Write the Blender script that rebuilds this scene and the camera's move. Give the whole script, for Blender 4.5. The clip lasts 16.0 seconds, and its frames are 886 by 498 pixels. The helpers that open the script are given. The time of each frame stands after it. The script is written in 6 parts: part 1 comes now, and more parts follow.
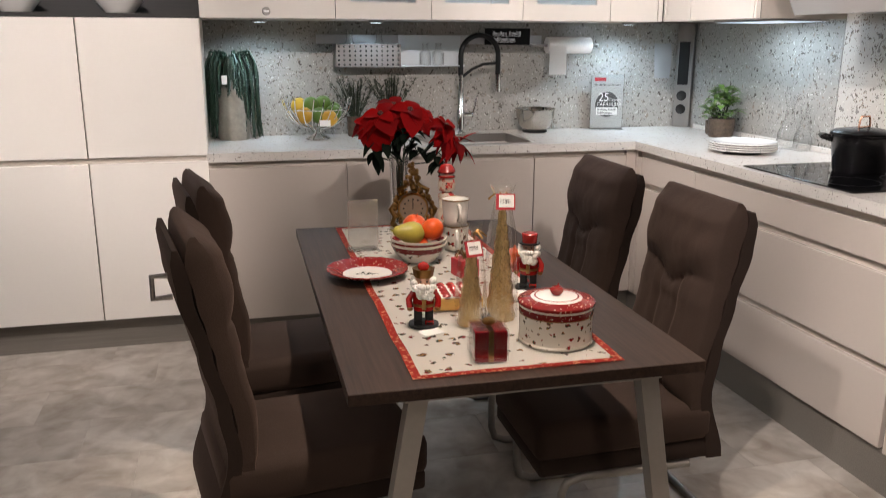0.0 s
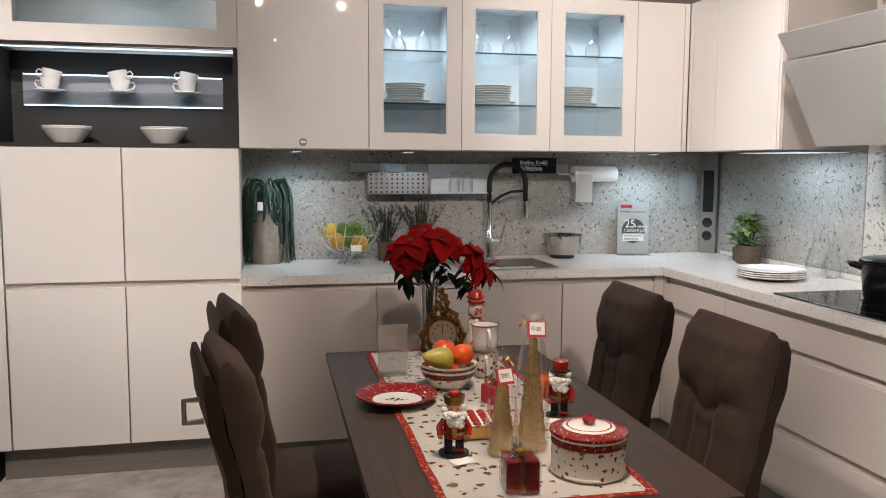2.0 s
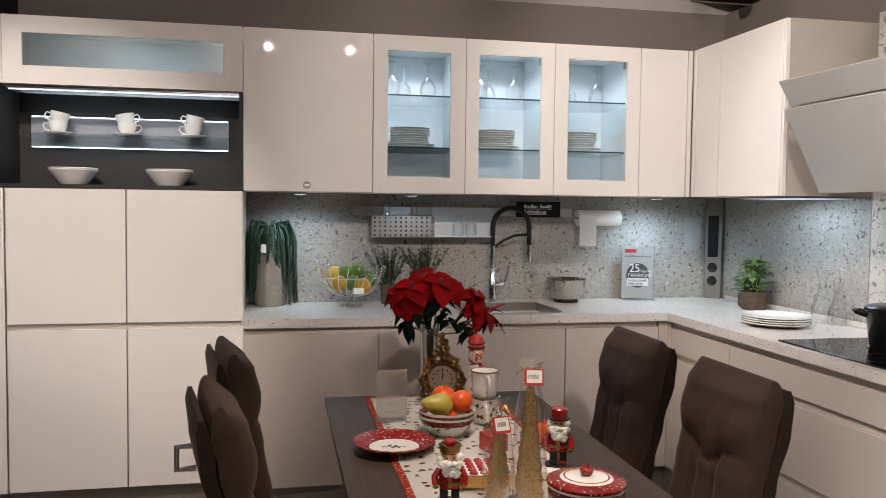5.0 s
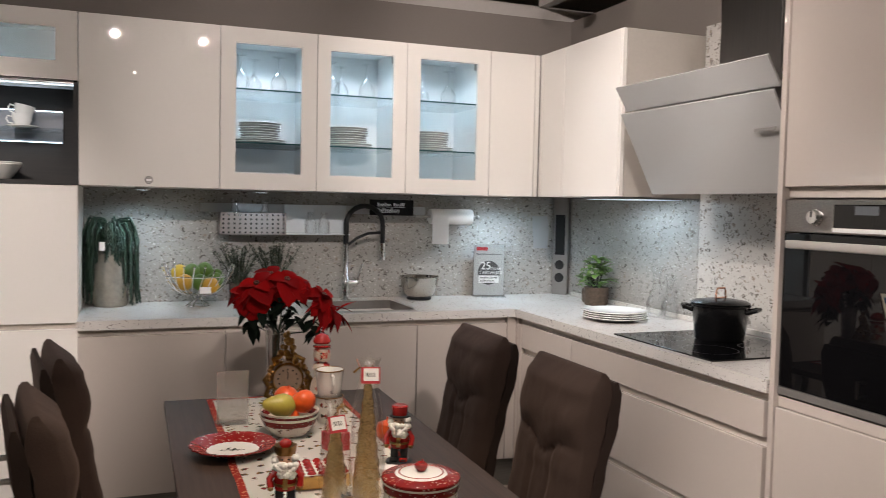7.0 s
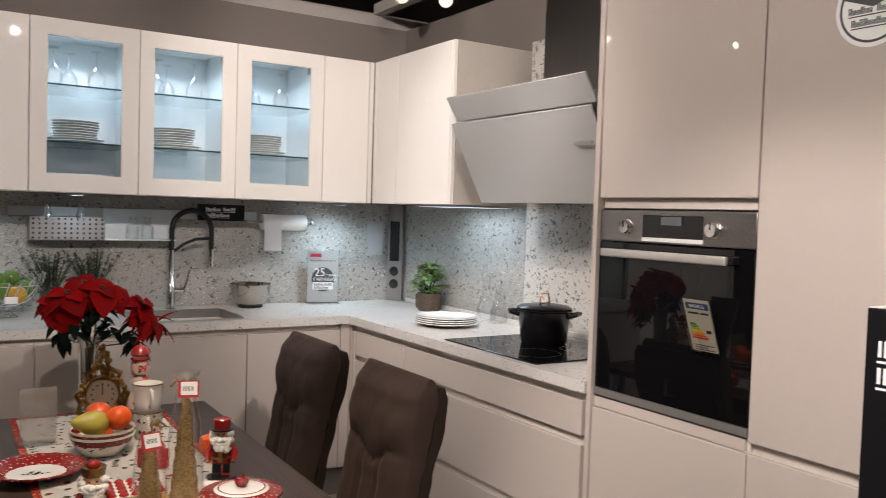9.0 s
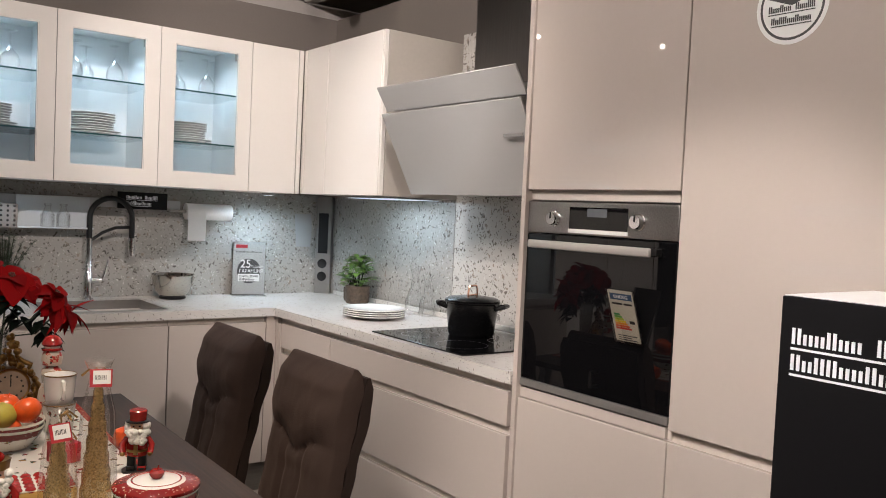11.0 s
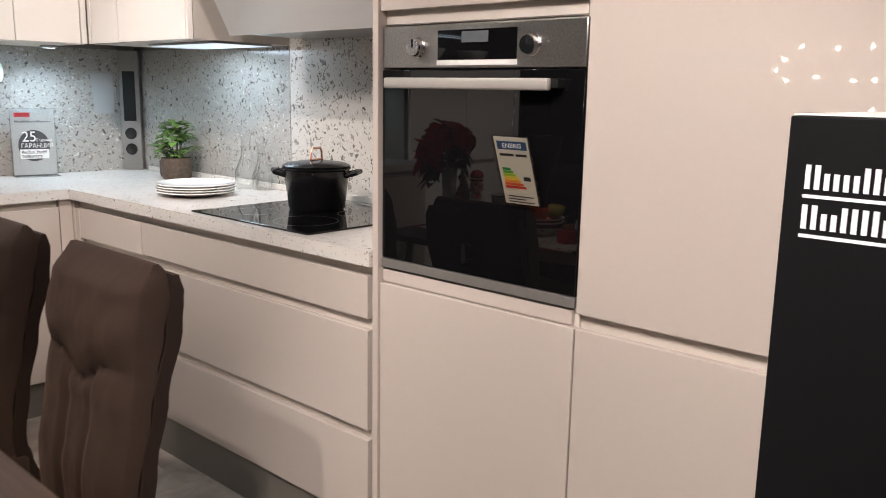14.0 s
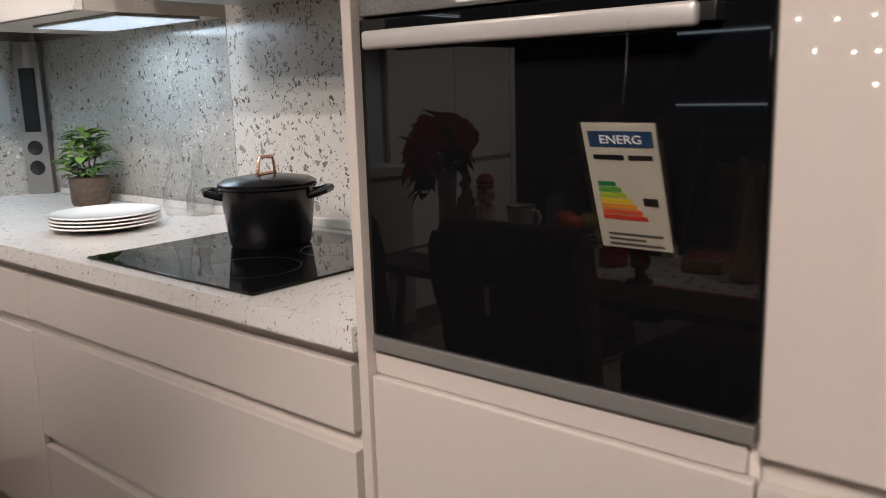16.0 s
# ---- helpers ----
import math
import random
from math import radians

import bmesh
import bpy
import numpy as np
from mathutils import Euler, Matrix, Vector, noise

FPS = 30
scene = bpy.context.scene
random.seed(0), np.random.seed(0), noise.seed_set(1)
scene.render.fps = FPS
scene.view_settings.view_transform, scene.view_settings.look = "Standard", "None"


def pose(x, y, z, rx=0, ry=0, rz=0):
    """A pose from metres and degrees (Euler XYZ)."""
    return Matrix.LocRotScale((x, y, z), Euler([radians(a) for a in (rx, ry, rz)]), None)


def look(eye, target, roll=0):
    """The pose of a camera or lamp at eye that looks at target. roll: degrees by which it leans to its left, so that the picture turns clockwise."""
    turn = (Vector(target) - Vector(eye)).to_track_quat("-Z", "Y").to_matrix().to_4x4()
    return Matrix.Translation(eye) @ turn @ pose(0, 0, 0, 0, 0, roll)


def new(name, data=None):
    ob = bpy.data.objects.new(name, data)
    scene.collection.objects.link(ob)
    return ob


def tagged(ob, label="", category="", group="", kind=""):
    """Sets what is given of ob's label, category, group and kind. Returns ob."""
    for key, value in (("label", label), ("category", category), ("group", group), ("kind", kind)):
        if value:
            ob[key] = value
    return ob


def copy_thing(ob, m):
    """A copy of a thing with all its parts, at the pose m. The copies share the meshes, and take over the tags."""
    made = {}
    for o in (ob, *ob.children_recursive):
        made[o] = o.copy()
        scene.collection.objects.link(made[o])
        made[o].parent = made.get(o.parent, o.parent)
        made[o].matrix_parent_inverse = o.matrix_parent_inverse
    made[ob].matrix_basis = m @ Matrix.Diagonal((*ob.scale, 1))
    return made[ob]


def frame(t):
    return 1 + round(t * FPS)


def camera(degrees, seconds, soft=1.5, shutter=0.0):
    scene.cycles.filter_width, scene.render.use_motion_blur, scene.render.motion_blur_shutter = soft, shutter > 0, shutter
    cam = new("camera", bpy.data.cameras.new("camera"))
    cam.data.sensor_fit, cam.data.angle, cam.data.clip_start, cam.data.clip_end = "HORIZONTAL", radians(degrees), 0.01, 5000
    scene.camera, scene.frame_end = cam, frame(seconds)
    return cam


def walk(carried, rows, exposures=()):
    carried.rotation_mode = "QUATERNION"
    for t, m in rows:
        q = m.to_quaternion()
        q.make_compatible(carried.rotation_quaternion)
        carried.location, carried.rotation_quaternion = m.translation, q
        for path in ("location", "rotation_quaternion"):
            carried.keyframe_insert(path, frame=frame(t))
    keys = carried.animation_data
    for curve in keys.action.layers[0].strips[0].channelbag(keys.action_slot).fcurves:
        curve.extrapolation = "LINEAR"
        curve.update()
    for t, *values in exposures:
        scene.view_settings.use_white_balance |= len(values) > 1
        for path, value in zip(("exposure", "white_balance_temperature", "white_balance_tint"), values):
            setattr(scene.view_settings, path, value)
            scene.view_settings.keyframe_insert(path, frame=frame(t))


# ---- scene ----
cam = camera(56.7, 16.0, soft=0.65, shutter=0.5)
PATH = [
    (0, (-1.895, -3.661, 1.404), (-1.418, -1.783, 0.907), 0.2),
    (0.5, (-1.899, -3.662, 1.412), (-1.421, -1.762, 1.009), 0.2),
    (1, (-1.895, -3.675, 1.415), (-1.432, -1.757, 1.089), 0.1),
    (1.5, (-1.905, -3.678, 1.413), (-1.452, -1.746, 1.16), 0.2),
    (2, (-1.913, -3.679, 1.42), (-1.486, -1.736, 1.214), 0.3),
    (2.5, (-1.908, -3.659, 1.42), (-1.519, -1.704, 1.256), 0.4),
    (3, (-1.91, -3.677, 1.429), (-1.552, -1.714, 1.287), 0.5),
    (5.5, (-1.869, -3.675, 1.432), (-1.414, -1.73, 1.331), 0.9),
    (6, (-1.849, -3.678, 1.434), (-1.303, -1.757, 1.33), 0.9),
    (6.5, (-1.832, -3.689, 1.436), (-1.205, -1.792, 1.331), 1.0),
    (7, (-1.821, -3.694, 1.434), (-1.101, -1.831, 1.327), 1.2),
    (7.5, (-1.802, -3.701, 1.438), (-0.991, -1.876, 1.33), 1.4),
    (8, (-1.809, -3.699, 1.433), (-0.92, -1.911, 1.329), 1.6),
    (8.5, (-1.808, -3.696, 1.435), (-0.844, -1.946, 1.332), 1.6),
    (9, (-1.786, -3.703, 1.441), (-0.721, -2.012, 1.357), 1.8),
    (11.5, (-1.766, -3.689, 1.399), (-0.537, -2.115, 1.284), 2.2),
    (12, (-1.764, -3.675, 1.357), (-0.538, -2.11, 1.137), 1.0),
    (12.5, (-1.713, -3.601, 1.314), (-0.45, -2.076, 1.037), 0.8),
    (13, (-1.626, -3.442, 1.321), (-0.188, -2.094, 0.983), 1.3),
    (13.5, (-1.541, -3.339, 1.321), (-0.075, -2.031, 0.948), 1.2),
    (14, (-1.385, -3.246, 1.324), (0.071, -1.928, 0.946), 1.0),
    (14.5, (-1.243, -3.172, 1.295), (0.219, -1.863, 0.909), -0.3),
    (15, (-1.121, -2.985, 1.29), (0.366, -1.704, 0.906), -1.8),
    (15.5, (-1.007, -2.805, 1.272), (0.487, -1.534, 0.882), -2.0),
    (16, (-0.819, -2.629, 1.275), (0.672, -1.353, 0.889), -1.7),
]
EXPOSURES = ((0.0, 0.46), (1.0, 0.34), (3.0, 0.2), (5.5, 0.17), (8.5, 0.24), (9.0, 0.26), (11.5, 0.26), (12.5, 0.54), (13.5, 0.56), (14.5, 0.4), (15.0, 0.3), (16.0, 0.2))
walk(cam, [(t, look(eye, target, roll)) for t, eye, target, roll in PATH], EXPOSURES)


# ---- light ----
world = bpy.data.worlds.new("world")
scene.world = world
world.use_nodes = True
world.node_tree.nodes["Background"].inputs[0].default_value = (0.55, 0.5, 0.45, 1)
world.node_tree.nodes["Background"].inputs[1].default_value = 0.12
scene.view_settings.exposure = 0.0
WARM, COOL = (1.0, 0.89, 0.85), (0.74, 0.88, 1.0)


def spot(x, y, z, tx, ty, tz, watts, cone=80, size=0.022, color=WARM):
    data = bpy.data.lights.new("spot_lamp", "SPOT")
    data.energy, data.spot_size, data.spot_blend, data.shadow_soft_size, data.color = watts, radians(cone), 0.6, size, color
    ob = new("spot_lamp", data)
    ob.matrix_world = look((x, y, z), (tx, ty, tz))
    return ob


def strip(x, y, z, wx, wy, watts, color=COOL, aim=(0, 0, -1)):
    data = bpy.data.lights.new("led_lamp", "AREA")
    data.shape, data.size, data.size_y, data.energy, data.color = "RECTANGLE", wx, wy, watts, color
    ob = new("led_lamp", data)
    ob.matrix_world = look((x, y, z), (x + aim[0], y + aim[1], z + aim[2]))
    return ob


# three spots follow gloss reflections; the rest are unseen, added to brighten areas
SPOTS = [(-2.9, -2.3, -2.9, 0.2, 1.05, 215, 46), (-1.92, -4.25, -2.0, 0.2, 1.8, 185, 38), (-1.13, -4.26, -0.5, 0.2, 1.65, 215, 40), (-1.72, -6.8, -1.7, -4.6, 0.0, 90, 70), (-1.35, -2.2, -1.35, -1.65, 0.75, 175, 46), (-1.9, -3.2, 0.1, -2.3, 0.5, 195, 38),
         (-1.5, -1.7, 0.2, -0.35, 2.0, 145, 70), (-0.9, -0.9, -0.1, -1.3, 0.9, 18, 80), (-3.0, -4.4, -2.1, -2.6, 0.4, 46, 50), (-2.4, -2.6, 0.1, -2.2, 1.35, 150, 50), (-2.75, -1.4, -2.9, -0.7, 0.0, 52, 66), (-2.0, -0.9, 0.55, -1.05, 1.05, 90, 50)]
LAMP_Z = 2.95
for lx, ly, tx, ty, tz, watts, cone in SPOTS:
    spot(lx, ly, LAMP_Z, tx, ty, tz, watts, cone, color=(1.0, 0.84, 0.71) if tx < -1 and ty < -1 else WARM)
# unseen tubular lamps over the aisle, added as soft fill
for lx, ly in ((-4.6, -2.4), (-4.6, -4.4)):
    strip(lx, ly, 2.88, 0.08, 1.3, 9, WARM)

# ---- materials ----


def material(name, color, rough=0.5, metal=0.0, vary=0.06, scale=6.0, bump=0.0, bump_scale=60.0, coat=0.0, spec=0.5):
    """Plain surface with a slow and a fine change of tone, and a fine relief."""
    m = bpy.data.materials.new(name)
    m.use_nodes = True
    n, l = m.node_tree.nodes, m.node_tree.links
    b = n["Principled BSDF"]
    b.inputs["Roughness"].default_value, b.inputs["Metallic"].default_value = rough, metal
    b.inputs["Coat Weight"].default_value, b.inputs["Coat Roughness"].default_value = coat, 0.012
    b.inputs["Specular IOR Level"].default_value = spec
    tc = n.new("ShaderNodeTexCoord")
    slow, fine = n.new("ShaderNodeTexNoise"), n.new("ShaderNodeTexNoise")
    slow.inputs["Scale"].default_value, fine.inputs["Scale"].default_value = scale, bump_scale
    fine.inputs["Detail"].default_value = 4
    for t in (slow, fine):
        l.new(tc.outputs["Object"], t.inputs["Vector"])
    add = n.new("ShaderNodeMath")
    add.operation = "ADD"
    l.new(slow.outputs["Fac"], add.inputs[0])
    l.new(fine.outputs["Fac"], add.inputs[1])
    ramp = n.new("ShaderNodeMapRange")
    ramp.inputs[1].default_value, ramp.inputs[2].default_value = 0.6, 1.4
    ramp.inputs[3].default_value, ramp.inputs[4].default_value = 1 - vary, 1 + vary
    l.new(add.outputs[0], ramp.inputs[0])
    mix = n.new("ShaderNodeVectorMath")
    mix.operation = "SCALE"
    mix.inputs[0].default_value = color
    l.new(ramp.outputs[0], mix.inputs["Scale"])
    l.new(mix.outputs[0], b.inputs["Base Color"])
    if bump:
        bp = n.new("ShaderNodeBump")
        bp.inputs["Strength"].default_value, bp.inputs["Distance"].default_value = bump, 0.002
        l.new(fine.outputs["Fac"], bp.inputs["Height"])
        l.new(bp.outputs[0], b.inputs["Normal"])
    return m


def ramped(n, stops, interp="LINEAR"):
    r = n.new("ShaderNodeValToRGB")
    r.color_ramp.interpolation = interp
    while len(r.color_ramp.elements) < len(stops):
        r.color_ramp.elements.new(0.5)
    for e, (p, c) in zip(r.color_ramp.elements, stops):
        e.position, e.color = p, (*c, 1)
    return r


def blend(n, l, fac, a, b):
    x = n.new("ShaderNodeMix")
    x.data_type = "RGBA"
    l.new(fac, x.inputs[0])
    for k, s in ((6, a), (7, b)):
        if isinstance(s, tuple):
            x.inputs[k].default_value = (*s, 1)
        else:
            l.new(s, x.inputs[k])
    return x.outputs[2]


def terrazzo(name, ground, ground2, rough, size, amount):
    """Cast stone: a cloudy ground with flat chips of dark, brown and pale stone of two sizes."""
    m = bpy.data.materials.new(name)
    m.use_nodes = True
    n, l = m.node_tree.nodes, m.node_tree.links
    b = n["Principled BSDF"]
    b.inputs["Roughness"].default_value = rough
    tc = n.new("ShaderNodeTexCoord")
    cloud = n.new("ShaderNodeTexNoise")
    cloud.inputs["Scale"].default_value, cloud.inputs["Detail"].default_value = 3.5, 6
    l.new(tc.outputs["Object"], cloud.inputs["Vector"])
    base = blend(n, l, cloud.outputs["Fac"], ground, ground2)
    warp = n.new("ShaderNodeTexNoise")
    warp.inputs["Scale"].default_value = 36
    l.new(tc.outputs["Object"], warp.inputs["Vector"])
    shift = n.new("ShaderNodeVectorMath")
    shift.operation = "MULTIPLY_ADD"
    shift.inputs[1].default_value = (0.055, 0.055, 0.055)
    l.new(warp.outputs["Color"], shift.inputs[0])
    l.new(tc.outputs["Object"], shift.inputs[2])
    out = base
    dark = ((0.0, (0.12, 0.108, 0.096)), (0.25, (0.24, 0.228, 0.21)), (0.5, (0.29, 0.245, 0.205)), (0.75, (0.17, 0.15, 0.13)))
    light = ((0.0, (0.13, 0.115, 0.10)), (0.35, (0.60, 0.58, 0.54)), (0.6, (0.20, 0.18, 0.16)), (0.8, (0.48, 0.45, 0.41)))
    for s, lo, share, tones in ((size * 0.55, amount * 0.62, 0.42, dark), (size, amount * 0.9, 0.5, dark), (size * 2.1, amount * 0.95, 0.55, light)):
        v = n.new("ShaderNodeTexVoronoi")
        v.inputs["Scale"].default_value = s
        l.new(shift.outputs[0], v.inputs["Vector"])
        near = n.new("ShaderNodeMath")
        near.operation = "LESS_THAN"
        near.inputs[1].default_value = lo
        l.new(v.outputs["Distance"], near.inputs[0])
        sep = n.new("ShaderNodeSeparateColor")
        l.new(v.outputs["Color"], sep.inputs[0])
        some = n.new("ShaderNodeMath")
        some.operation = "LESS_THAN"
        some.inputs[1].default_value = share
        l.new(sep.outputs[1], some.inputs[0])
        both = n.new("ShaderNodeMath")
        both.operation = "MULTIPLY"
        l.new(near.outputs[0], both.inputs[0])
        l.new(some.outputs[0], both.inputs[1])
        r = ramped(n, tones, "CONSTANT")
        l.new(sep.outputs[0], r.inputs[0])
        out = blend(n, l, both.outputs[0], out, r.outputs[0])
    l.new(out, b.inputs["Base Color"])
    return m


def glass(name, color=(0.95, 0.98, 0.98), rough=0.0, clear=0.9, edge=0.6, bias=0.22):
    """Thin clear glass or film: mostly see-through, with a gloss."""
    m = bpy.data.materials.new(name)
    m.use_nodes = True
    n, l = m.node_tree.nodes, m.node_tree.links
    out = n["Material Output"]
    see, gloss, mix, lw, fac = n.new("ShaderNodeBsdfTransparent"), n.new("ShaderNodeBsdfGlossy"), n.new("ShaderNodeMixShader"), n.new("ShaderNodeLayerWeight"), n.new("ShaderNodeMapRange")
    see.inputs[0].default_value = (*[c * clear / 0.9 for c in color], 1)
    gloss.inputs["Roughness"].default_value = rough
    lw.inputs[0].default_value = bias
    fac.inputs[3].default_value, fac.inputs[4].default_value = 0.03, edge
    l.new(lw.outputs["Facing"], fac.inputs[0])
    l.new(fac.outputs[0], mix.inputs[0])
    l.new(see.outputs[0], mix.inputs[1])
    l.new(gloss.outputs[0], mix.inputs[2])
    l.new(mix.outputs[0], out.inputs[0])
    return m


def glow(name, color, strength):
    m = bpy.data.materials.new(name)
    m.use_nodes = True
    b = m.node_tree.nodes["Principled BSDF"]
    b.inputs["Base Color"].default_value = (0.8, 0.8, 0.8, 1)
    b.inputs["Emission Color"].default_value = (*color, 1)
    b.inputs["Emission Strength"].default_value = strength
    return m


def grained(name, dark, light, rough, along=(1.0, 30.0, 30.0), bump=0.15):
    """Wood or brushed metal: streaks along one axis."""
    m = material(name, light, rough)
    n, l = m.node_tree.nodes, m.node_tree.links
    b = n["Principled BSDF"]
    tc, mp, ns = n.new("ShaderNodeTexCoord"), n.new("ShaderNodeMapping"), n.new("ShaderNodeTexNoise")
    mp.inputs["Scale"].default_value = along
    ns.inputs["Scale"].default_value, ns.inputs["Detail"].default_value, ns.inputs["Roughness"].default_value = 4, 8, 0.7
    l.new(tc.outputs["Object"], mp.inputs[0])
    l.new(mp.outputs[0], ns.inputs["Vector"])
    r = ramped(n, ((0.3, dark), (0.7, light)))
    l.new(ns.outputs["Fac"], r.inputs[0])
    l.new(r.outputs[0], b.inputs["Base Color"])
    bp = n.new("ShaderNodeBump")
    bp.inputs["Strength"].default_value, bp.inputs["Distance"].default_value = bump, 0.001
    l.new(ns.outputs["Fac"], bp.inputs["Height"])
    l.new(bp.outputs[0], b.inputs["Normal"])
    return m


def stone_floor():
    m = bpy.data.materials.new("stone_vinyl")
    m.use_nodes = True
    n, l = m.node_tree.nodes, m.node_tree.links
    b = n["Principled BSDF"]
    info, tc = n.new("ShaderNodeObjectInfo"), n.new("ShaderNodeTexCoord")
    off = n.new("ShaderNodeVectorMath")
    off.operation = "MULTIPLY_ADD"
    off.inputs[1].default_value = (37.0, 53.0, 11.0)
    l.new(info.outputs["Random"], off.inputs[0])
    l.new(tc.outputs["Object"], off.inputs[2])
    big, mid, fine = (n.new("ShaderNodeTexNoise") for _ in range(3))
    for t, s, d in ((big, 3.2, 5), (mid, 9, 7), (fine, 70, 4)):
        t.inputs["Scale"].default_value, t.inputs["Detail"].default_value = s, d
        l.new(off.outputs[0], t.inputs["Vector"])
    big.inputs["Distortion"].default_value, mid.inputs["Distortion"].default_value = 1.2, 0.8
    r1 = ramped(n, ((0.28, (0.22, 0.18, 0.14)), (0.45, (0.37, 0.325, 0.28)), (0.55, (0.50, 0.455, 0.405)), (0.75, (0.68, 0.635, 0.575))))
    r2 = ramped(n, ((0.3, (0.25, 0.195, 0.145)), (0.5, (0.43, 0.385, 0.335)), (0.7, (0.62, 0.58, 0.53))))
    l.new(big.outputs["Fac"], r1.inputs[0])
    l.new(mid.outputs["Fac"], r2.inputs[0])
    half = n.new("ShaderNodeValue")
    half.outputs[0].default_value = 0.5
    c = blend(n, l, half.outputs[0], r1.outputs[0], r2.outputs[0])
    tone = n.new("ShaderNodeMapRange")
    tone.inputs[3].default_value, tone.inputs[4].default_value = 0.9, 1.07
    l.new(info.outputs["Random"], tone.inputs[0])
    sc = n.new("ShaderNodeVectorMath")
    sc.operation = "SCALE"
    l.new(c, sc.inputs[0])
    l.new(tone.outputs[0], sc.inputs["Scale"])
    l.new(sc.outputs[0], b.inputs["Base Color"])
    b.inputs["Roughness"].default_value = 0.38
    bp = n.new("ShaderNodeBump")
    bp.inputs["Strength"].default_value, bp.inputs["Distance"].default_value = 0.15, 0.002
    l.new(fine.outputs["Fac"], bp.inputs["Height"])
    l.new(bp.outputs[0], b.inputs["Normal"])
    return m


LACQUER = material("cream_lacquer", (0.82, 0.78, 0.725), 0.012, vary=0.012, scale=1.5, coat=0.6)
CASHMERE = material("cashmere_lacquer", (0.55, 0.485, 0.43), 0.025, vary=0.015, scale=1.5, coat=0.6)
CARCASS = material("cream_carcass", (0.70, 0.64, 0.57), 0.4, vary=0.03)
CHANNEL = material("grip_channel_beige", (0.58, 0.52, 0.46), 0.4, vary=0.04)
SIDE = material("taupe_board", (0.46, 0.42, 0.37), 0.45, vary=0.04)
INNER = material("cabinet_inside_white", (0.80, 0.80, 0.79), 0.45, vary=0.02)
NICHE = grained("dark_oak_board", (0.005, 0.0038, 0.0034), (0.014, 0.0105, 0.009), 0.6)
PLINTH = grained("brushed_plinth", (0.15, 0.135, 0.115), (0.22, 0.20, 0.175), 0.42, (0.6, 60, 60), 0.05)
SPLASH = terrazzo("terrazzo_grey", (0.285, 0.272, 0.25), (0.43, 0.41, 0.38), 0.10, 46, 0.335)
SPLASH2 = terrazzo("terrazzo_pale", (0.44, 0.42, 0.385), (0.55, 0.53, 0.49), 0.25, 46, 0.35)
WORKTOP = terrazzo("terrazzo_worktop", (0.60, 0.565, 0.52), (0.70, 0.67, 0.625), 0.22, 66, 0.215)
PAINT = material("taupe_wall_paint", (0.19, 0.165, 0.145), 0.8, vary=0.05, scale=2, bump=0.1, bump_scale=120)
BLACKWALL = material("black_partition_paint", (0.008, 0.009, 0.012), 0.6, vary=0.1, spec=0.2)
CEIL = material("ceiling_taupe", (0.40, 0.35, 0.30), 0.8, vary=0.08)
BEAM = material("beam_pale_grey", (0.42, 0.39, 0.36), 0.5, vary=0.05)
FLOOR = stone_floor()
JOINT = material("floor_joint", (0.33, 0.295, 0.26), 0.7)
FABRIC = material("dark_brown_microfibre", (0.041, 0.0255, 0.0195), 0.85, vary=0.16, scale=9, bump=0.35, bump_scale=260, spec=0.25)
FABRIC2 = material("dark_brown_shell_cloth", (0.023, 0.0147, 0.0115), 0.9, vary=0.14, scale=9, bump=0.3, bump_scale=300, spec=0.2)
for cloth_mat in (FABRIC, FABRIC2):
    b = cloth_mat.node_tree.nodes["Principled BSDF"]
    b.inputs["Sheen Weight"].default_value, b.inputs["Sheen Roughness"].default_value = 0.16, 0.45
    b.inputs["Sheen Tint"].default_value = (0.5, 0.33, 0.26, 1)
WENGE = grained("wenge_table", (0.022, 0.0135, 0.0105), (0.063, 0.0375, 0.027), 0.5, (26, 0.9, 26), 0.2)
STEEL = grained("brushed_steel", (0.30, 0.285, 0.27), (0.50, 0.48, 0.45), 0.3, (50, 1.0, 50), 0.05)
STEEL.node_tree.nodes["Principled BSDF"].inputs["Metallic"].default_value = 1.0
STEEL_DARK = material("brushed_leg_steel", (0.30, 0.285, 0.265), 0.38, 0.55, 0.08)
LEG_STEEL = material("satin_table_steel", (0.50, 0.475, 0.44), 0.35, 0.6, 0.06)
CHROME = material("chrome", (0.78, 0.78, 0.78), 0.1, 1.0, 0.02)
BLACKGLASS = material("black_glass", (0.004, 0.004, 0.0045), 0.02, vary=0.02, spec=0.42)
WENGE.node_tree.nodes["Principled BSDF"].inputs["Specular IOR Level"].default_value = 0.3
BLACK = material("black_plastic", (0.012, 0.012, 0.012), 0.4, vary=0.1)
MATTBLACK = material("matt_black_lacquer", (0.006, 0.006, 0.007), 0.5, vary=0.08, spec=0.2)
PANE = glass("window_glass", (0.87, 0.89, 0.9), 0.0, 0.98)
CLEAR = glass("clear_glass", (0.985, 0.99, 0.99), clear=0.9, edge=0.95, bias=0.36)
SHELFGLASS = glass("shelf_glass", (0.92, 0.96, 0.97), 0.02, 0.9)
GREENEDGE = material("green_glass_edge", (0.03, 0.085, 0.085), 0.15, vary=0.1)
# darkened shelf glass, stands in for the shade low in the first cabinet
DIMSHELF = glass("dimming_shelf_glass", (0.52, 0.53, 0.535), 0.05, 0.9)
ACRYL = glass("clear_acrylic", (0.95, 0.96, 0.96), 0.12, 0.9)
HOODGLASS = material("grey_hood_glass", (0.40, 0.395, 0.38), 0.05, vary=0.01, coat=0.6)
BLACK.node_tree.nodes["Principled BSDF"].inputs["Specular IOR Level"].default_value = 0.25
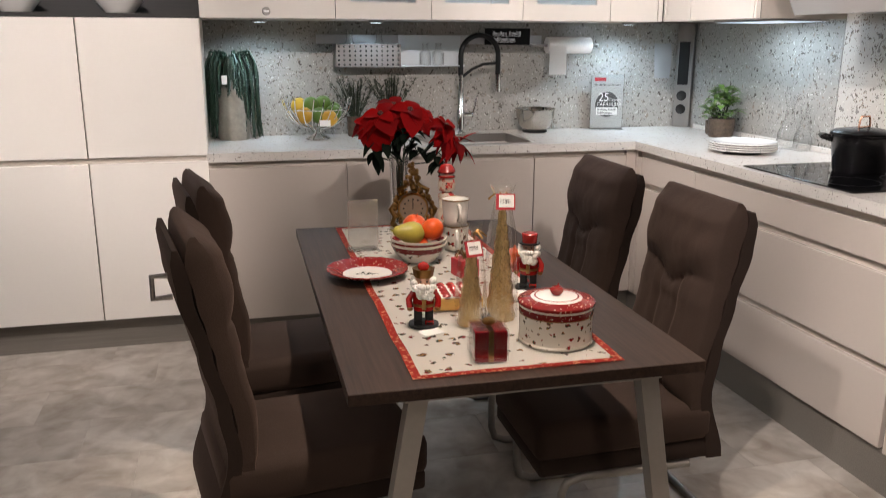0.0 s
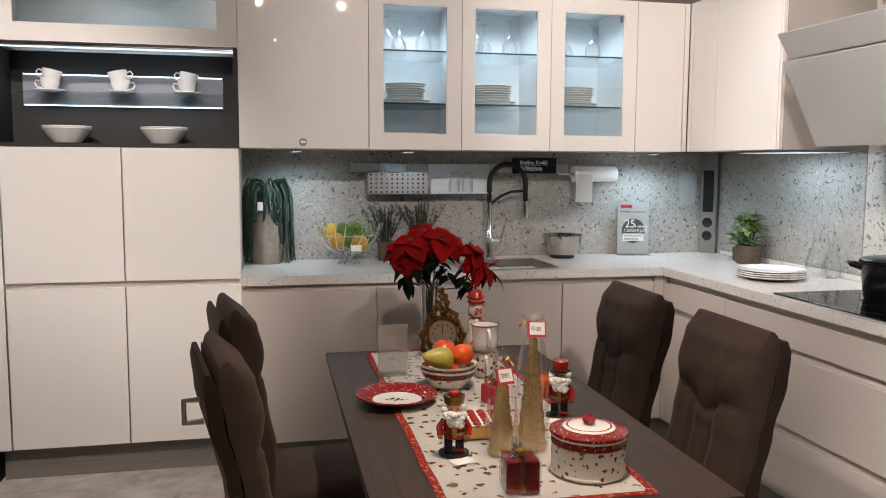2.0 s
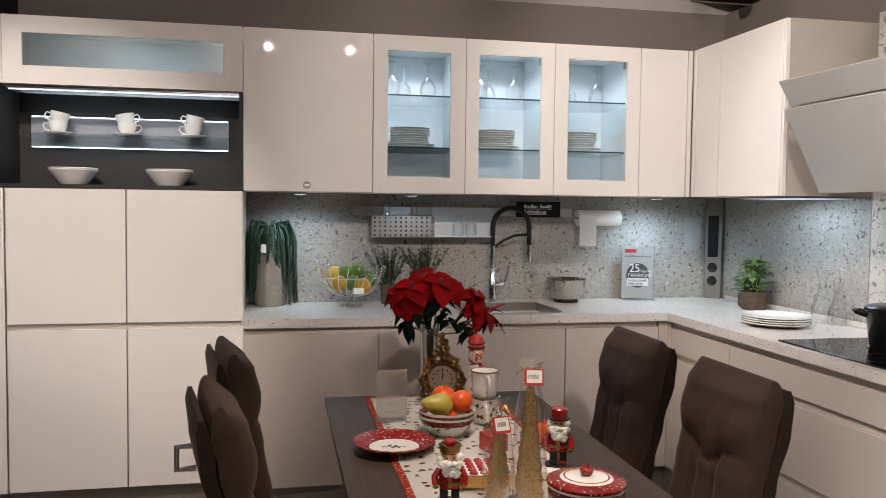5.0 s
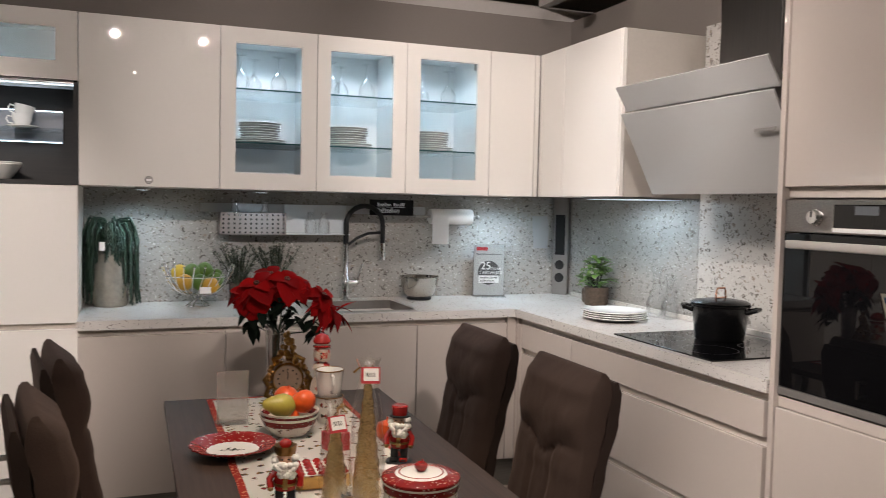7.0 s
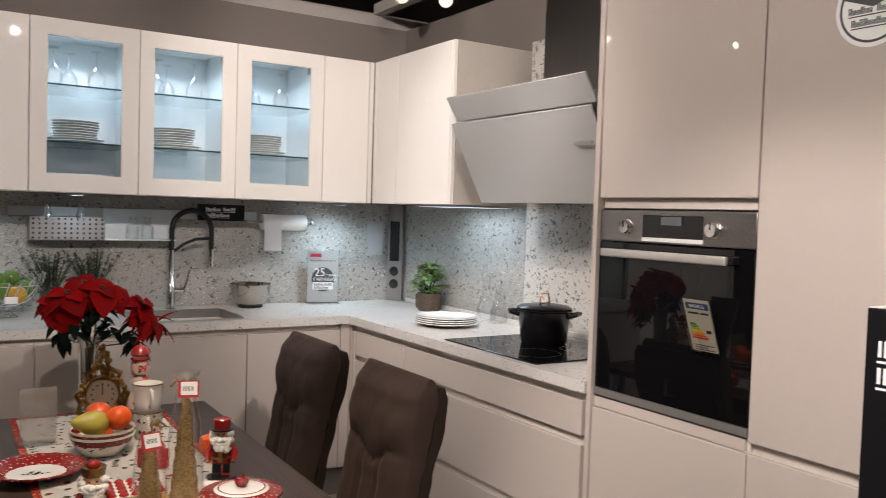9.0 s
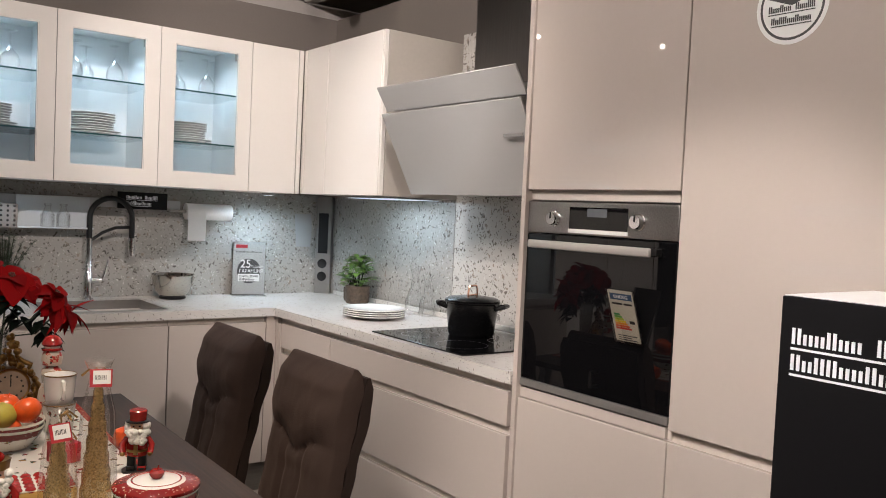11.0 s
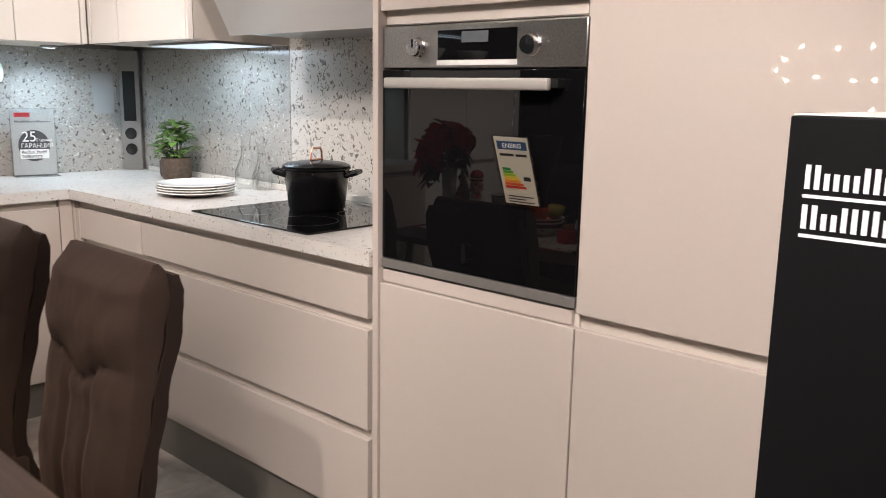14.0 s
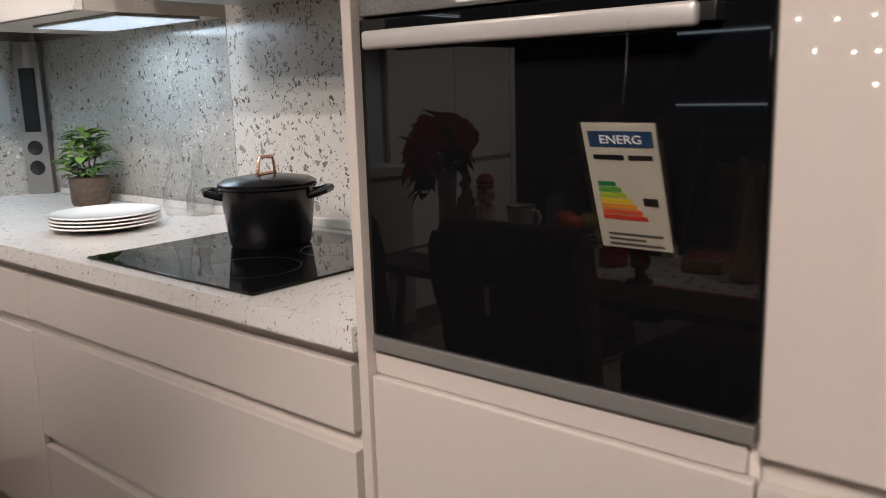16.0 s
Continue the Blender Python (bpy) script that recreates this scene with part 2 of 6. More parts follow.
PORCELAIN = material("white_porcelain", (0.80, 0.78, 0.74), 0.16, vary=0.02, coat=0.4)
WHITE = material("white_print", (0.85, 0.85, 0.83), 0.5, vary=0.02)
PAPER = material("white_paper", (0.84, 0.83, 0.81), 0.8, vary=0.03, bump=0.1)
LED = glow("led_strip_cool", COOL, 2.6)
def sheer(name, color, solid):
    """A thin film or sheet, partly see-through."""
    m = bpy.data.materials.new(name)
    m.use_nodes = True
    n, l = m.node_tree.nodes, m.node_tree.links
    see, mix = n.new("ShaderNodeBsdfTransparent"), n.new("ShaderNodeMixShader")
    b = n["Principled BSDF"]
    b.inputs["Base Color"].default_value, b.inputs["Roughness"].default_value = (*color, 1), 0.12
    mix.inputs[0].default_value = solid
    l.new(see.outputs[0], mix.inputs[1])
    l.new(b.outputs[0], mix.inputs[2])
    l.new(mix.outputs[0], n["Material Output"].inputs[0])
    return m


BULB = glow("spot_bulb_warm", (1.0, 0.9, 0.75), 30.0)

# ---- shapes ----


def mark(bm, k):
    for f in bm.faces:
        if not f.tag:
            f.material_index, f.tag = k, True


def box(bm, x0, x1, y0, y1, z0, z1, bev=0.0, seg=2):
    vs = [bm.verts.new(p) for p in ((x0, y0, z0), (x1, y0, z0), (x1, y1, z0), (x0, y1, z0), (x0, y0, z1), (x1, y0, z1), (x1, y1, z1), (x0, y1, z1))]
    fs = [bm.faces.new([vs[i] for i in q]) for q in ((3, 2, 1, 0), (4, 5, 6, 7), (0, 1, 5, 4), (1, 2, 6, 5), (2, 3, 7, 6), (3, 0, 4, 7))]
    if bev:
        es = list({e for f in fs for e in f.edges})
        bmesh.ops.bevel(bm, geom=es, offset=bev, segments=seg, affect="EDGES", profile=0.5)
    return vs


def lathe(bm, prof, seg=28, c=(0, 0, 0), sx=1.0, sy=1.0, wave=0.0, lobes=0):
    """A turned body; wave and lobes scallop its rim in proportion to the radius."""
    rings = []
    for r, z in prof:
        if r < 1e-5:
            rings.append([bm.verts.new((c[0], c[1], c[2] + z))])
            continue
        ring = []
        for k in range(seg):
            a = 2 * math.pi * k / seg
            q = r * (1 + wave * math.cos(lobes * a))
            ring.append(bm.verts.new((c[0] + sx * q * math.cos(a), c[1] + sy * q * math.sin(a), c[2] + z)))
        rings.append(ring)
    for a, b in zip(rings, rings[1:]):
        for k in range(seg):
            j = (k + 1) % seg
            if len(a) == 1 and len(b) == 1:
                continue
            if len(a) == 1:
                bm.faces.new((a[0], b[j], b[k]))
            elif len(b) == 1:
                bm.faces.new((a[k], a[j], b[0]))
            else:
                bm.faces.new((a[k], a[j], b[j], b[k]))
    return rings


def tube(bm, pts, r, seg=8, closed=False, flat=1.0):
    """A round bar along points; r may be a list."""
    pts = [Vector(p) for p in pts]
    n = len(pts)
    rs = r if isinstance(r, (list, tuple)) else [r] * n
    rings, up = [], None
    for i, p in enumerate(pts):
        d = (pts[(i + 1) % n] - pts[i - 1]) if closed else (pts[min(i + 1, n - 1)] - pts[max(i - 1, 0)])
        d = d.normalized() if d.length > 1e-9 else Vector((0, 0, 1))
        if up is None:
            up = d.orthogonal().normalized()
        up = (up - d * up.dot(d)).normalized()
        side = d.cross(up)
        rings.append([bm.verts.new(p + rs[i] * (math.cos(2 * math.pi * k / seg) * up + flat * math.sin(2 * math.pi * k / seg) * side)) for k in range(seg)])
    pairs = list(zip(rings, rings[1:])) + ([(rings[-1], rings[0])] if closed else [])
    for a, b in pairs:
        for k in range(seg):
            j = (k + 1) % seg
            bm.faces.new((a[k], a[j], b[j], b[k]))
    if not closed:
        bm.faces.new(rings[0][::-1])
        bm.faces.new(rings[-1])


def ball(bm, c, r, sx=1, sy=1, sz=1, seg=14):
    lathe(bm, [(r * math.sin(math.pi * k / 8), -r * sz * math.cos(math.pi * k / 8)) for k in range(9)], seg, c, sx, sy)


def ring_slab(bm, o, i, y0, y1):
    """An upright slab in x and z with a rectangular opening. o, i: (x0, x1, z0, z1)."""
    def loop(q, y):
        x0, x1, z0, z1 = q
        return [bm.verts.new(p) for p in ((x0, y, z0), (x1, y, z0), (x1, y, z1), (x0, y, z1))]
    of, ob, jf, jb = loop(o, y0), loop(o, y1), loop(i, y0), loop(i, y1)
    for k in range(4):
        j = (k + 1) % 4
        bm.faces.new((of[k], of[j], jf[j], jf[k]))
        bm.faces.new((ob[j], ob[k], jb[k], jb[j]))
        bm.faces.new((of[j], of[k], ob[k], ob[j]))
        bm.faces.new((jf[k], jf[j], jb[j], jb[k]))


def mesh(bm, mats, name, sharp=38):
    bmesh.ops.recalc_face_normals(bm, faces=bm.faces)
    me = bpy.data.meshes.new(name)
    bm.to_mesh(me)
    bm.free()
    for m in mats if isinstance(mats, (list, tuple)) else (mats,):
        me.materials.append(m)
    me.polygons.foreach_set("use_smooth", [True] * len(me.polygons))
    me.set_sharp_from_angle(angle=radians(sharp))
    return me


def part(name, bm, mats, parent=None, label="", sharp=38):
    ob = new(name, mesh(bm, mats, name, sharp))
    ob.parent = parent
    return tagged(ob, label)


def flatten(ob):
    """Keep the large upright and level faces of a board plane, so that they mirror truly."""
    for p in ob.data.polygons:
        if max(abs(k) for k in p.normal) > 0.9995:
            p.use_smooth = False
    return ob


def slab(name, dims, mats, parent=None, label="", bev=0.0015):
    bm = bmesh.new()
    box(bm, *dims, bev)
    return flatten(part(name, bm, mats, parent, label))


def thing(name, label, category, at=(0, 0, 0), rz=0.0, group="", kind=""):
    ob = new(name)
    ob.empty_display_size = 0.05
    ob.matrix_world = pose(*at, 0, 0, rz)
    return tagged(ob, label, category, group, kind)


def single(name, bm, mats, label, category, at=(0, 0, 0), rz=0.0, group="", kind="", sharp=38):
    """A thing of one mesh."""
    ob = new(name, mesh(bm, mats, name, sharp))
    ob.matrix_world = pose(*at, 0, 0, rz)
    return tagged(ob, label, category, group, kind)


def structure(name, dims, mat, label="", bev=0.0):
    bm = bmesh.new()
    box(bm, *dims, bev)
    return tagged(flatten(part(name, bm, mat)), label, kind="structure")


# ---- the setting ----
WALL = 0.64
structure("wall_north", (-3.2, WALL + 0.1, WALL, WALL + 0.1, 0, 2.53), PAINT, "taupe painted partition wall behind the kitchen units")
structure("wall_east", (WALL, WALL + 0.1, -4.2, WALL, 0, 2.53), PAINT, "taupe painted partition wall behind the oven tower")
structure("wall_west", (-3.22, -3.075, -0.75, WALL, 0, 2.62), BLACKWALL, "black painted end partition beside the tall units")
# unseen outer walls, added to enclose the light and reflections
structure("wall_south", (-12.0, 3.5, -8.1, -8.0, 0, 3.6), PAINT, "unseen taupe wall closing the showroom behind the camera")
structure("wall_far_west", (-12.1, -12.0, -8.0, 3.0, 0, 3.6), PAINT, "unseen taupe far wall closing the showroom")
structure("wall_far_east", (3.5, 3.6, -8.0, 3.0, 0, 3.6), PAINT, "unseen taupe far wall closing the showroom")
structure("wall_far_north", (-12.0, 3.5, 3.0, 3.1, 0, 3.6), PAINT, "unseen taupe far wall closing the showroom")
structure("ceiling", (-12.1, 3.6, -8.1, 3.1, 3.1, 3.2), CEIL, "dark taupe showroom ceiling")

floor = structure("floor", (-12.1, 3.6, -8.1, 3.1, -0.06, -0.004), JOINT, "grey stone-look vinyl tile floor")


def cabinet(label, at, rz, w, d, z0, z1, fronts, name="base_cabinet", back=0.05, group="kitchen units", side=CARCASS, face=None):
    """A unit with its body and fronts; local x runs along the front, the front faces -y. fronts: (name, x0, x1, z0, z1)."""
    c = thing(name, label, "cabinet", (*at, 0), rz, group)
    slab("body", (0.001, w - 0.001, back, d, z0, z1), side, c, bev=0)
    for fname, x0, x1, a, b in fronts:
        slab(fname, (x0 + 0.0024, x1 - 0.0024, 0, 0.02, a, b), face or CASHMERE, c, bev=0.0025)
    return c


# back run: fronts at y = 0.02
for x0, x1, label in ((-2.013, -1.41, "beige gloss base cabinet with a plain door under the worktop"), (-1.41, -0.51, "beige gloss sink base cabinet with a wide door"), (-0.51, -0.03, "beige gloss base cabinet with a plain door near the corner")):
    c = cabinet(label, (x0, 0.02), 0, x1 - x0, 0.6, 0.15, 0.879, [("door", 0, x1 - x0, 0.153, 0.85)])
    slab("grip_channel", (0.001, x1 - x0 - 0.001, 0.0215, 0.049, 0.83, 0.878), CHANNEL, c)
# right run: fronts at x = 0.02, local x runs towards -y
runs = ((0.0, -0.53, "beige gloss narrow drawer cabinet beside the corner", (0.153, 0.66, 0.845)), (-0.53, -1.715, "beige gloss wide drawer cabinet under the hob", (0.153, 0.375, 0.39, 0.69, 0.703, 0.845)))
for y0, y1, label, zs in runs:
    w = y0 - y1
    if len(zs) == 3:
        fr = [("door", 0.04, w, 0.153, 0.702), ("drawer_front", 0.04, w, 0.73, 0.85), ("filler_panel", 0.0, 0.04, 0.153, 0.845)]
        gaps = ((0.702, 0.73),)
    else:
        fr = [("drawer_front", 0, w, 0.153, 0.396), ("drawer_front", 0, w, 0.424, 0.704), ("drawer_front", 0, w, 0.734, 0.85)]
        gaps = ((0.396, 0.424), (0.704, 0.734))
    c = cabinet(label, (0.02, y0), -90, w, 0.6, 0.15, 0.879, fr)
    for a, b in (*gaps, (0.852, 0.878)):
        slab("grip_channel", (0.001, w - 0.001, 0.0215, 0.049, a - 0.015, b), CHANNEL, c)
structure("filler_corner", (-0.029, 0.0195, 0.0205, 0.06, 0.153, 0.878), CASHMERE, "beige corner filler between the base units")
structure("filler_inner", (0.0205, 0.06, 0.0015, 0.0204, 0.153, 0.878), CASHMERE, "beige corner filler between the base units")
structure("plinth_north", (-2.013, 0.055, 0.065, 0.09, 0, 0.15), PLINTH, "brushed grey-brown plinth under the base units")
structure("plinth_tall", (-3.06, -2.015, 0.215, 0.24, 0, 0.148), PLINTH, "brushed grey-brown plinth under the tall units")
structure("plinth_east", (0.036, 0.06, -3.0, 0.06, 0, 0.15), PLINTH, "brushed grey-brown plinth under the drawer units")

# worktop with an opening for the sink
SX0, SX1, SY0, SY1 = -1.0, -0.505, 0.08, 0.475
bm = bmesh.new()
for q in ((-2.013, SX0, 0.0, WALL), (SX0, SX1, 0.0, SY0), (SX0, SX1, SY1, WALL), (SX1, WALL, 0.0, WALL), (0.004, WALL, -1.736, 0.0)):
    box(bm, *q, 0.88, 0.92)
bmesh.ops.remove_doubles(bm, verts=bm.verts, dist=0.0001)
single("worktop", bm, WORKTOP, "pale speckled stone worktop running round the corner", "worktop", kind="structure")
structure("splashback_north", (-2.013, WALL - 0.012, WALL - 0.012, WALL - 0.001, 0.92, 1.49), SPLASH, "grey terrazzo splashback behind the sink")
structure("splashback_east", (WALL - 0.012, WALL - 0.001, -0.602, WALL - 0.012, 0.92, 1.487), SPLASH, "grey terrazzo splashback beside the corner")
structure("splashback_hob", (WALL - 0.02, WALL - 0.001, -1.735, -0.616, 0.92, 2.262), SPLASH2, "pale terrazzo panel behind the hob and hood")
structure("trim_upstand", (WALL - 0.032, WALL - 0.0205, -1.735, 0.5, 0.9205, 0.945), WORKTOP, "pale upstand strip along the worktop", 0.003)

# upper units, fronts at y = 0.155
UZ0, UZ1, UY = 1.487, 2.22, 0.155
cabinet("cream gloss wall cabinet with one plain door", (-2.013, UY), 0, 0.588, 0.47, UZ0, UZ1, [("door", 0, 0.588, UZ0, UZ1)], "wall_cabinet", 0.022, face=LACQUER)
cabinet("narrow cream gloss wall cabinet in the corner", (-0.093, UY), 0, 0.283, 0.47, UZ0, UZ1, [("door", 0, 0.255, UZ0, UZ1), ("filler_panel", 0.255, 0.283, UZ0, UZ1)], "wall_cabinet", 0.022, face=LACQUER)
cabinet("cream gloss corner wall cabinet beside the hood", (0.19, UY - 0.001), -90, 0.766, 0.44, UZ0, UZ1, [("filler_panel", 0.0, 0.03, UZ0, UZ1), ("door", 0.03, 0.255, UZ0, UZ1), ("door", 0.255, 0.747, UZ0, UZ1), ("end_panel", 0.747, 0.766, UZ0, UZ1)], "wall_cabinet", 0.022, side=SIDE, face=LACQUER)
for x0, x1, ix0, ix1 in ((-1.425, -0.983, -1.356, -1.057), (-0.983, -0.54, -0.918, -0.608), (-0.54, -0.093, -0.468, -0.163)):
    w = x1 - x0
    c = thing("glass_cabinet", "cream gloss wall cabinet with a lit glass door", "cabinet", (x0, UY, 0), 0, "glass fronted wall cabinets")
    for nm, q in (("back_panel", (0.018, w - 0.018, 0.45, 0.465, UZ0, UZ1)), ("side_panel", (0.001, 0.018, 0.022, 0.465, UZ0, UZ1)), ("side_panel", (w - 0.018, w - 0.001, 0.022, 0.465, UZ0, UZ1)), ("bottom_panel", (0.018, w - 0.018, 0.022, 0.45, UZ0, UZ0 + 0.018)), ("top_panel", (0.018, w - 0.018, 0.022, 0.45, UZ1 - 0.018, UZ1))):
        slab(nm, q, INNER, c, bev=0)
    bm = bmesh.new()
    ring_slab(bm, (0.0015, w - 0.0015, UZ0, UZ1), (ix0 - x0, ix1 - x0, 1.562, 2.149), 0, 0.02)
    bmesh.ops.bevel(bm, geom=[e for e in bm.edges if abs(e.verts[0].co.y) < 1e-4 and abs(e.verts[1].co.y) < 1e-4 and min(v.co.z for v in e.verts) > UZ0 + 0.01 and max(v.co.z for v in e.verts) < UZ1 - 0.01], offset=0.004, segments=2, affect="EDGES")
    door = flatten(part("door", bm, LACQUER, c))
    p = slab("pane", (ix0 - x0 - 0.005, ix1 - x0 + 0.005, 0.012, 0.016, 1.557, 2.154), PANE, door, "clear glass pane", bev=0)
    p.visible_shadow = False
    for z in (1.70, 1.945):
        # the first cabinet's lower shelf is darkened to put shade beneath it
        slab("shelf", (0.019, w - 0.019, 0.04, 0.448, z, z + 0.007), DIMSHELF if x0 < -1.4 and z < 1.8 else SHELFGLASS, c, "glass shelf with a green edge", bev=0)
        slab("shelf_edge", (0.019, w - 0.019, 0.037, 0.0395, z, z + 0.007), GREENEDGE, c, "dark green glass edge", bev=0)
    slab("hinge", (w - 0.05, w - 0.02, 0.03, 0.1, 2.13, 2.17), STEEL_DARK, c)
    bm = bmesh.new()
    lathe(bm, [(0, 0), (0.03, 0), (0.032, 0.01), (0, 0.011)], 20, (w / 2, 0.2, UZ1 - 0.03))
    part("puck_light", bm, LED, c, "small round cool white light")
    data = bpy.data.lights.new("puck_lamp", "SPOT")
    data.energy, data.color, data.spot_size, data.spot_blend, data.shadow_soft_size = 8.5, (0.62, 0.82, 1.0), radians(160), 0.9, 0.03
    new("puck_lamp", data).matrix_world = look((x0 + w / 2, UY + 0.2, UZ1 - 0.035), (x0 + w / 2, UY + 0.24, 1.5))

# tall units, fronts at y = 0.155
TX0, TX1, TXM = -3.008, -2.013, -2.515
t = cabinet("tall cream gloss cabinet unit with four plain doors", (TX0 - 0.055, UY), 0, TX1 - TX0 + 0.055, 0.47, 0.15, 1.486,
            [("side_panel", 0, 0.053, 0.15, 1.484)] + [("door", a - TX0 + 0.055, b - TX0 + 0.055, c0, c1) for a, b in ((TX0, TXM), (TXM, TX1)) for c0, c1 in ((0.152, 0.868), (0.893, 1.484))], "tall_cabinet", 0.05, face=LACQUER)
slab("grip_channel", (0.054, 1.041, 0.0215, 0.049, 0.855, 0.9), CHANNEL, t)
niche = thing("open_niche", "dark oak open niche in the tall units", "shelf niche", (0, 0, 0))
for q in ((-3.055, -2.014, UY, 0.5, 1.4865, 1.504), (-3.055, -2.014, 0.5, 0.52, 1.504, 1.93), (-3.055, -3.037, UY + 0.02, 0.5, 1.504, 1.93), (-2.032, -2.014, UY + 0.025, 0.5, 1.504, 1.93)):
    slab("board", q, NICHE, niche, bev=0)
c = thing("top_cabinet", "cream gloss flap cabinet with a wide frosted pane", "cabinet", (TX0 - 0.055, UY, 0), 0, "kitchen units")
w = TX1 - TX0 + 0.055
for nm, q in (("back_panel", (0.018, w - 0.018, 0.40, 0.42, 1.93, UZ1)), ("side_panel", (0.0, 0.053, 0.0, 0.42, 1.93, UZ1)), ("side_panel", (w - 0.018, w - 0.001, 0.022, 0.42, 1.93, UZ1)), ("bottom_panel", (0.053, w - 0.018, 0.022, 0.40, 1.93, 1.945)), ("top_panel", (0.053, w - 0.018, 0.022, 0.40, UZ1 - 0.018, UZ1))):
    slab(nm, q, LACQUER if q[1] == 0.053 else INNER, c, bev=0)
bm = bmesh.new()
ring_slab(bm, (0.0555, w - 0.0015, 1.93, UZ1), (0.132, 0.964, 2.008, 2.147), 0, 0.02)
door = flatten(part("door", bm, LACQUER, c))
FROST = glass("frosted_glass", (0.62, 0.66, 0.66), 0.25, 0.8)
p = slab("pane", (0.127, 0.969, 0.011, 0.016, 2.003, 2.152), FROST, door, "grey frosted pane", bev=0)
p.visible_shadow = False
slab("light_channel", (0.056, w - 0.005, 0.03, 0.085, 1.916, 1.929), STEEL, c, "aluminium light channel")
slab("led_profile", (0.06, w - 0.01, 0.066, 0.074, 1.913, 1.9158), LED, c, "cool white light strip")
strip(-2.5, 0.225, 1.91, 0.9, 0.01, 0.45)
strip(-2.5, 0.3, 2.19, 0.3, 0.03, 1.2)

# oven tower, fronts at x = 0.02
OY0, OY1 = -1.775, -2.345
c = thing("oven_tower", "tall beige gloss cabinet tower around the built-in oven", "cabinet", (0.02, -1.737, 0), -90, "kitchen units")
for nm, q in (("side_panel", (0, 0.02, -0.006, 0.6, 0.15, 2.4)), ("side_panel", (0.594, 0.607, 0.022, 0.6, 0.15, 2.4)), ("back_panel", (0.02, 0.594, 0.58, 0.6, 0.15, 2.4)), ("shelf", (0.02, 0.594, 0.012, 0.58, 0.845, 0.877)), ("shelf", (0.02, 0.594, 0.03, 0.58, 1.477, 1.497))):
    slab(nm, q, CASHMERE if q[0] == 0 or q[4] == 0.845 else CARCASS, c, bev=0.0015)
slab("door", (0.022, 0.6065, 0, 0.02, 0.153, 0.843), CASHMERE, c, bev=0.003)
slab("door", (0.022, 0.6065, 0, 0.02, 1.509, 2.4), CASHMERE, c, bev=0.003)
slab("top_panel", (0.021, 0.593, 0.022, 0.58, 2.38, 2.4), CARCASS, c, bev=0)
slab("grip_channel", (0.021, 0.593, 0.0215, 0.03, 1.478, 1.525), CHANNEL, c)
cabinet("tall beige gloss larder cabinet with two plain doors", (0.02, -2.345), -90, 0.62, 0.6, 0.15, 2.4, [("door", 0, 0.62, 0.152, 0.843), ("door", 0, 0.62, 0.875, 2.4)], "tall_cabinet", 0.022)
slab("grip_channel", (0.003, 0.617, 0.0205, 0.0215, 0.835, 0.885), CHANNEL, bpy.data.objects["tall_cabinet.001"])
structure("wall_east_end", (-0.1, WALL, -3.2, -2.972, 0, 2.62), BLACKWALL, "black painted end partition beside the larder unit")

structure("beam_north", (-3.2, 1.2, 0.66, 0.74, 2.531, 2.6), BEAM, "pale grey ceiling beam above the partition")
structure("beam_east", (0.43, 0.49, -5.0, 0.658, 2.6, 2.66), BEAM, "pale grey ceiling beam over the counter")
structure("beam_cross", (-6.0, 3.5, 1.3, 1.38, 2.7, 2.78), BEAM, "pale grey ceiling beam beyond the partition")

# ---- dining table ----
TZ = 0.735
t = thing("dining_table", "dark wenge dining table with slanting steel legs", "table", (-1.319, -1.464, 0), -0.5)
slab("tabletop", (-0.386, 0.386, -0.735, 0.735, TZ - 0.026, TZ), WENGE, t, bev=0.002)
for y in (-0.66, 0.66):
    s = 1 if y > 0 else -1
    for x, f in ((-0.235, -1), (0.285, 1)):
        bm = bmesh.new()
        a, b = x, x + f * 0.115
        vs = []
        for (px, pz) in ((a, TZ - 0.055), (b, 0.0)):
            vs.append([bm.verts.new(q) for q in ((px - 0.021, y - 0.02, pz), (px + 0.021, y - 0.02, pz), (px + 0.021, y + 0.02, pz), (px - 0.021, y + 0.02, pz))])
        bm.faces.new(vs[0])
        bm.faces.new(vs[1][::-1])
        for k in range(4):
            j = (k + 1) % 4
            bm.faces.new((vs[0][k], vs[1][k], vs[1][j], vs[0][j]))
        part("leg", bm, LEG_STEEL, t)
    slab("rail", (-0.264, 0.314, y - 0.021, y + 0.021, TZ - 0.055, TZ - 0.027), LEG_STEEL, t)
for x in (-0.2, 0.2):
    slab("apron", (x - 0.02, x + 0.02, -0.639, 0.639, TZ - 0.052, TZ - 0.027), BLACK, t)


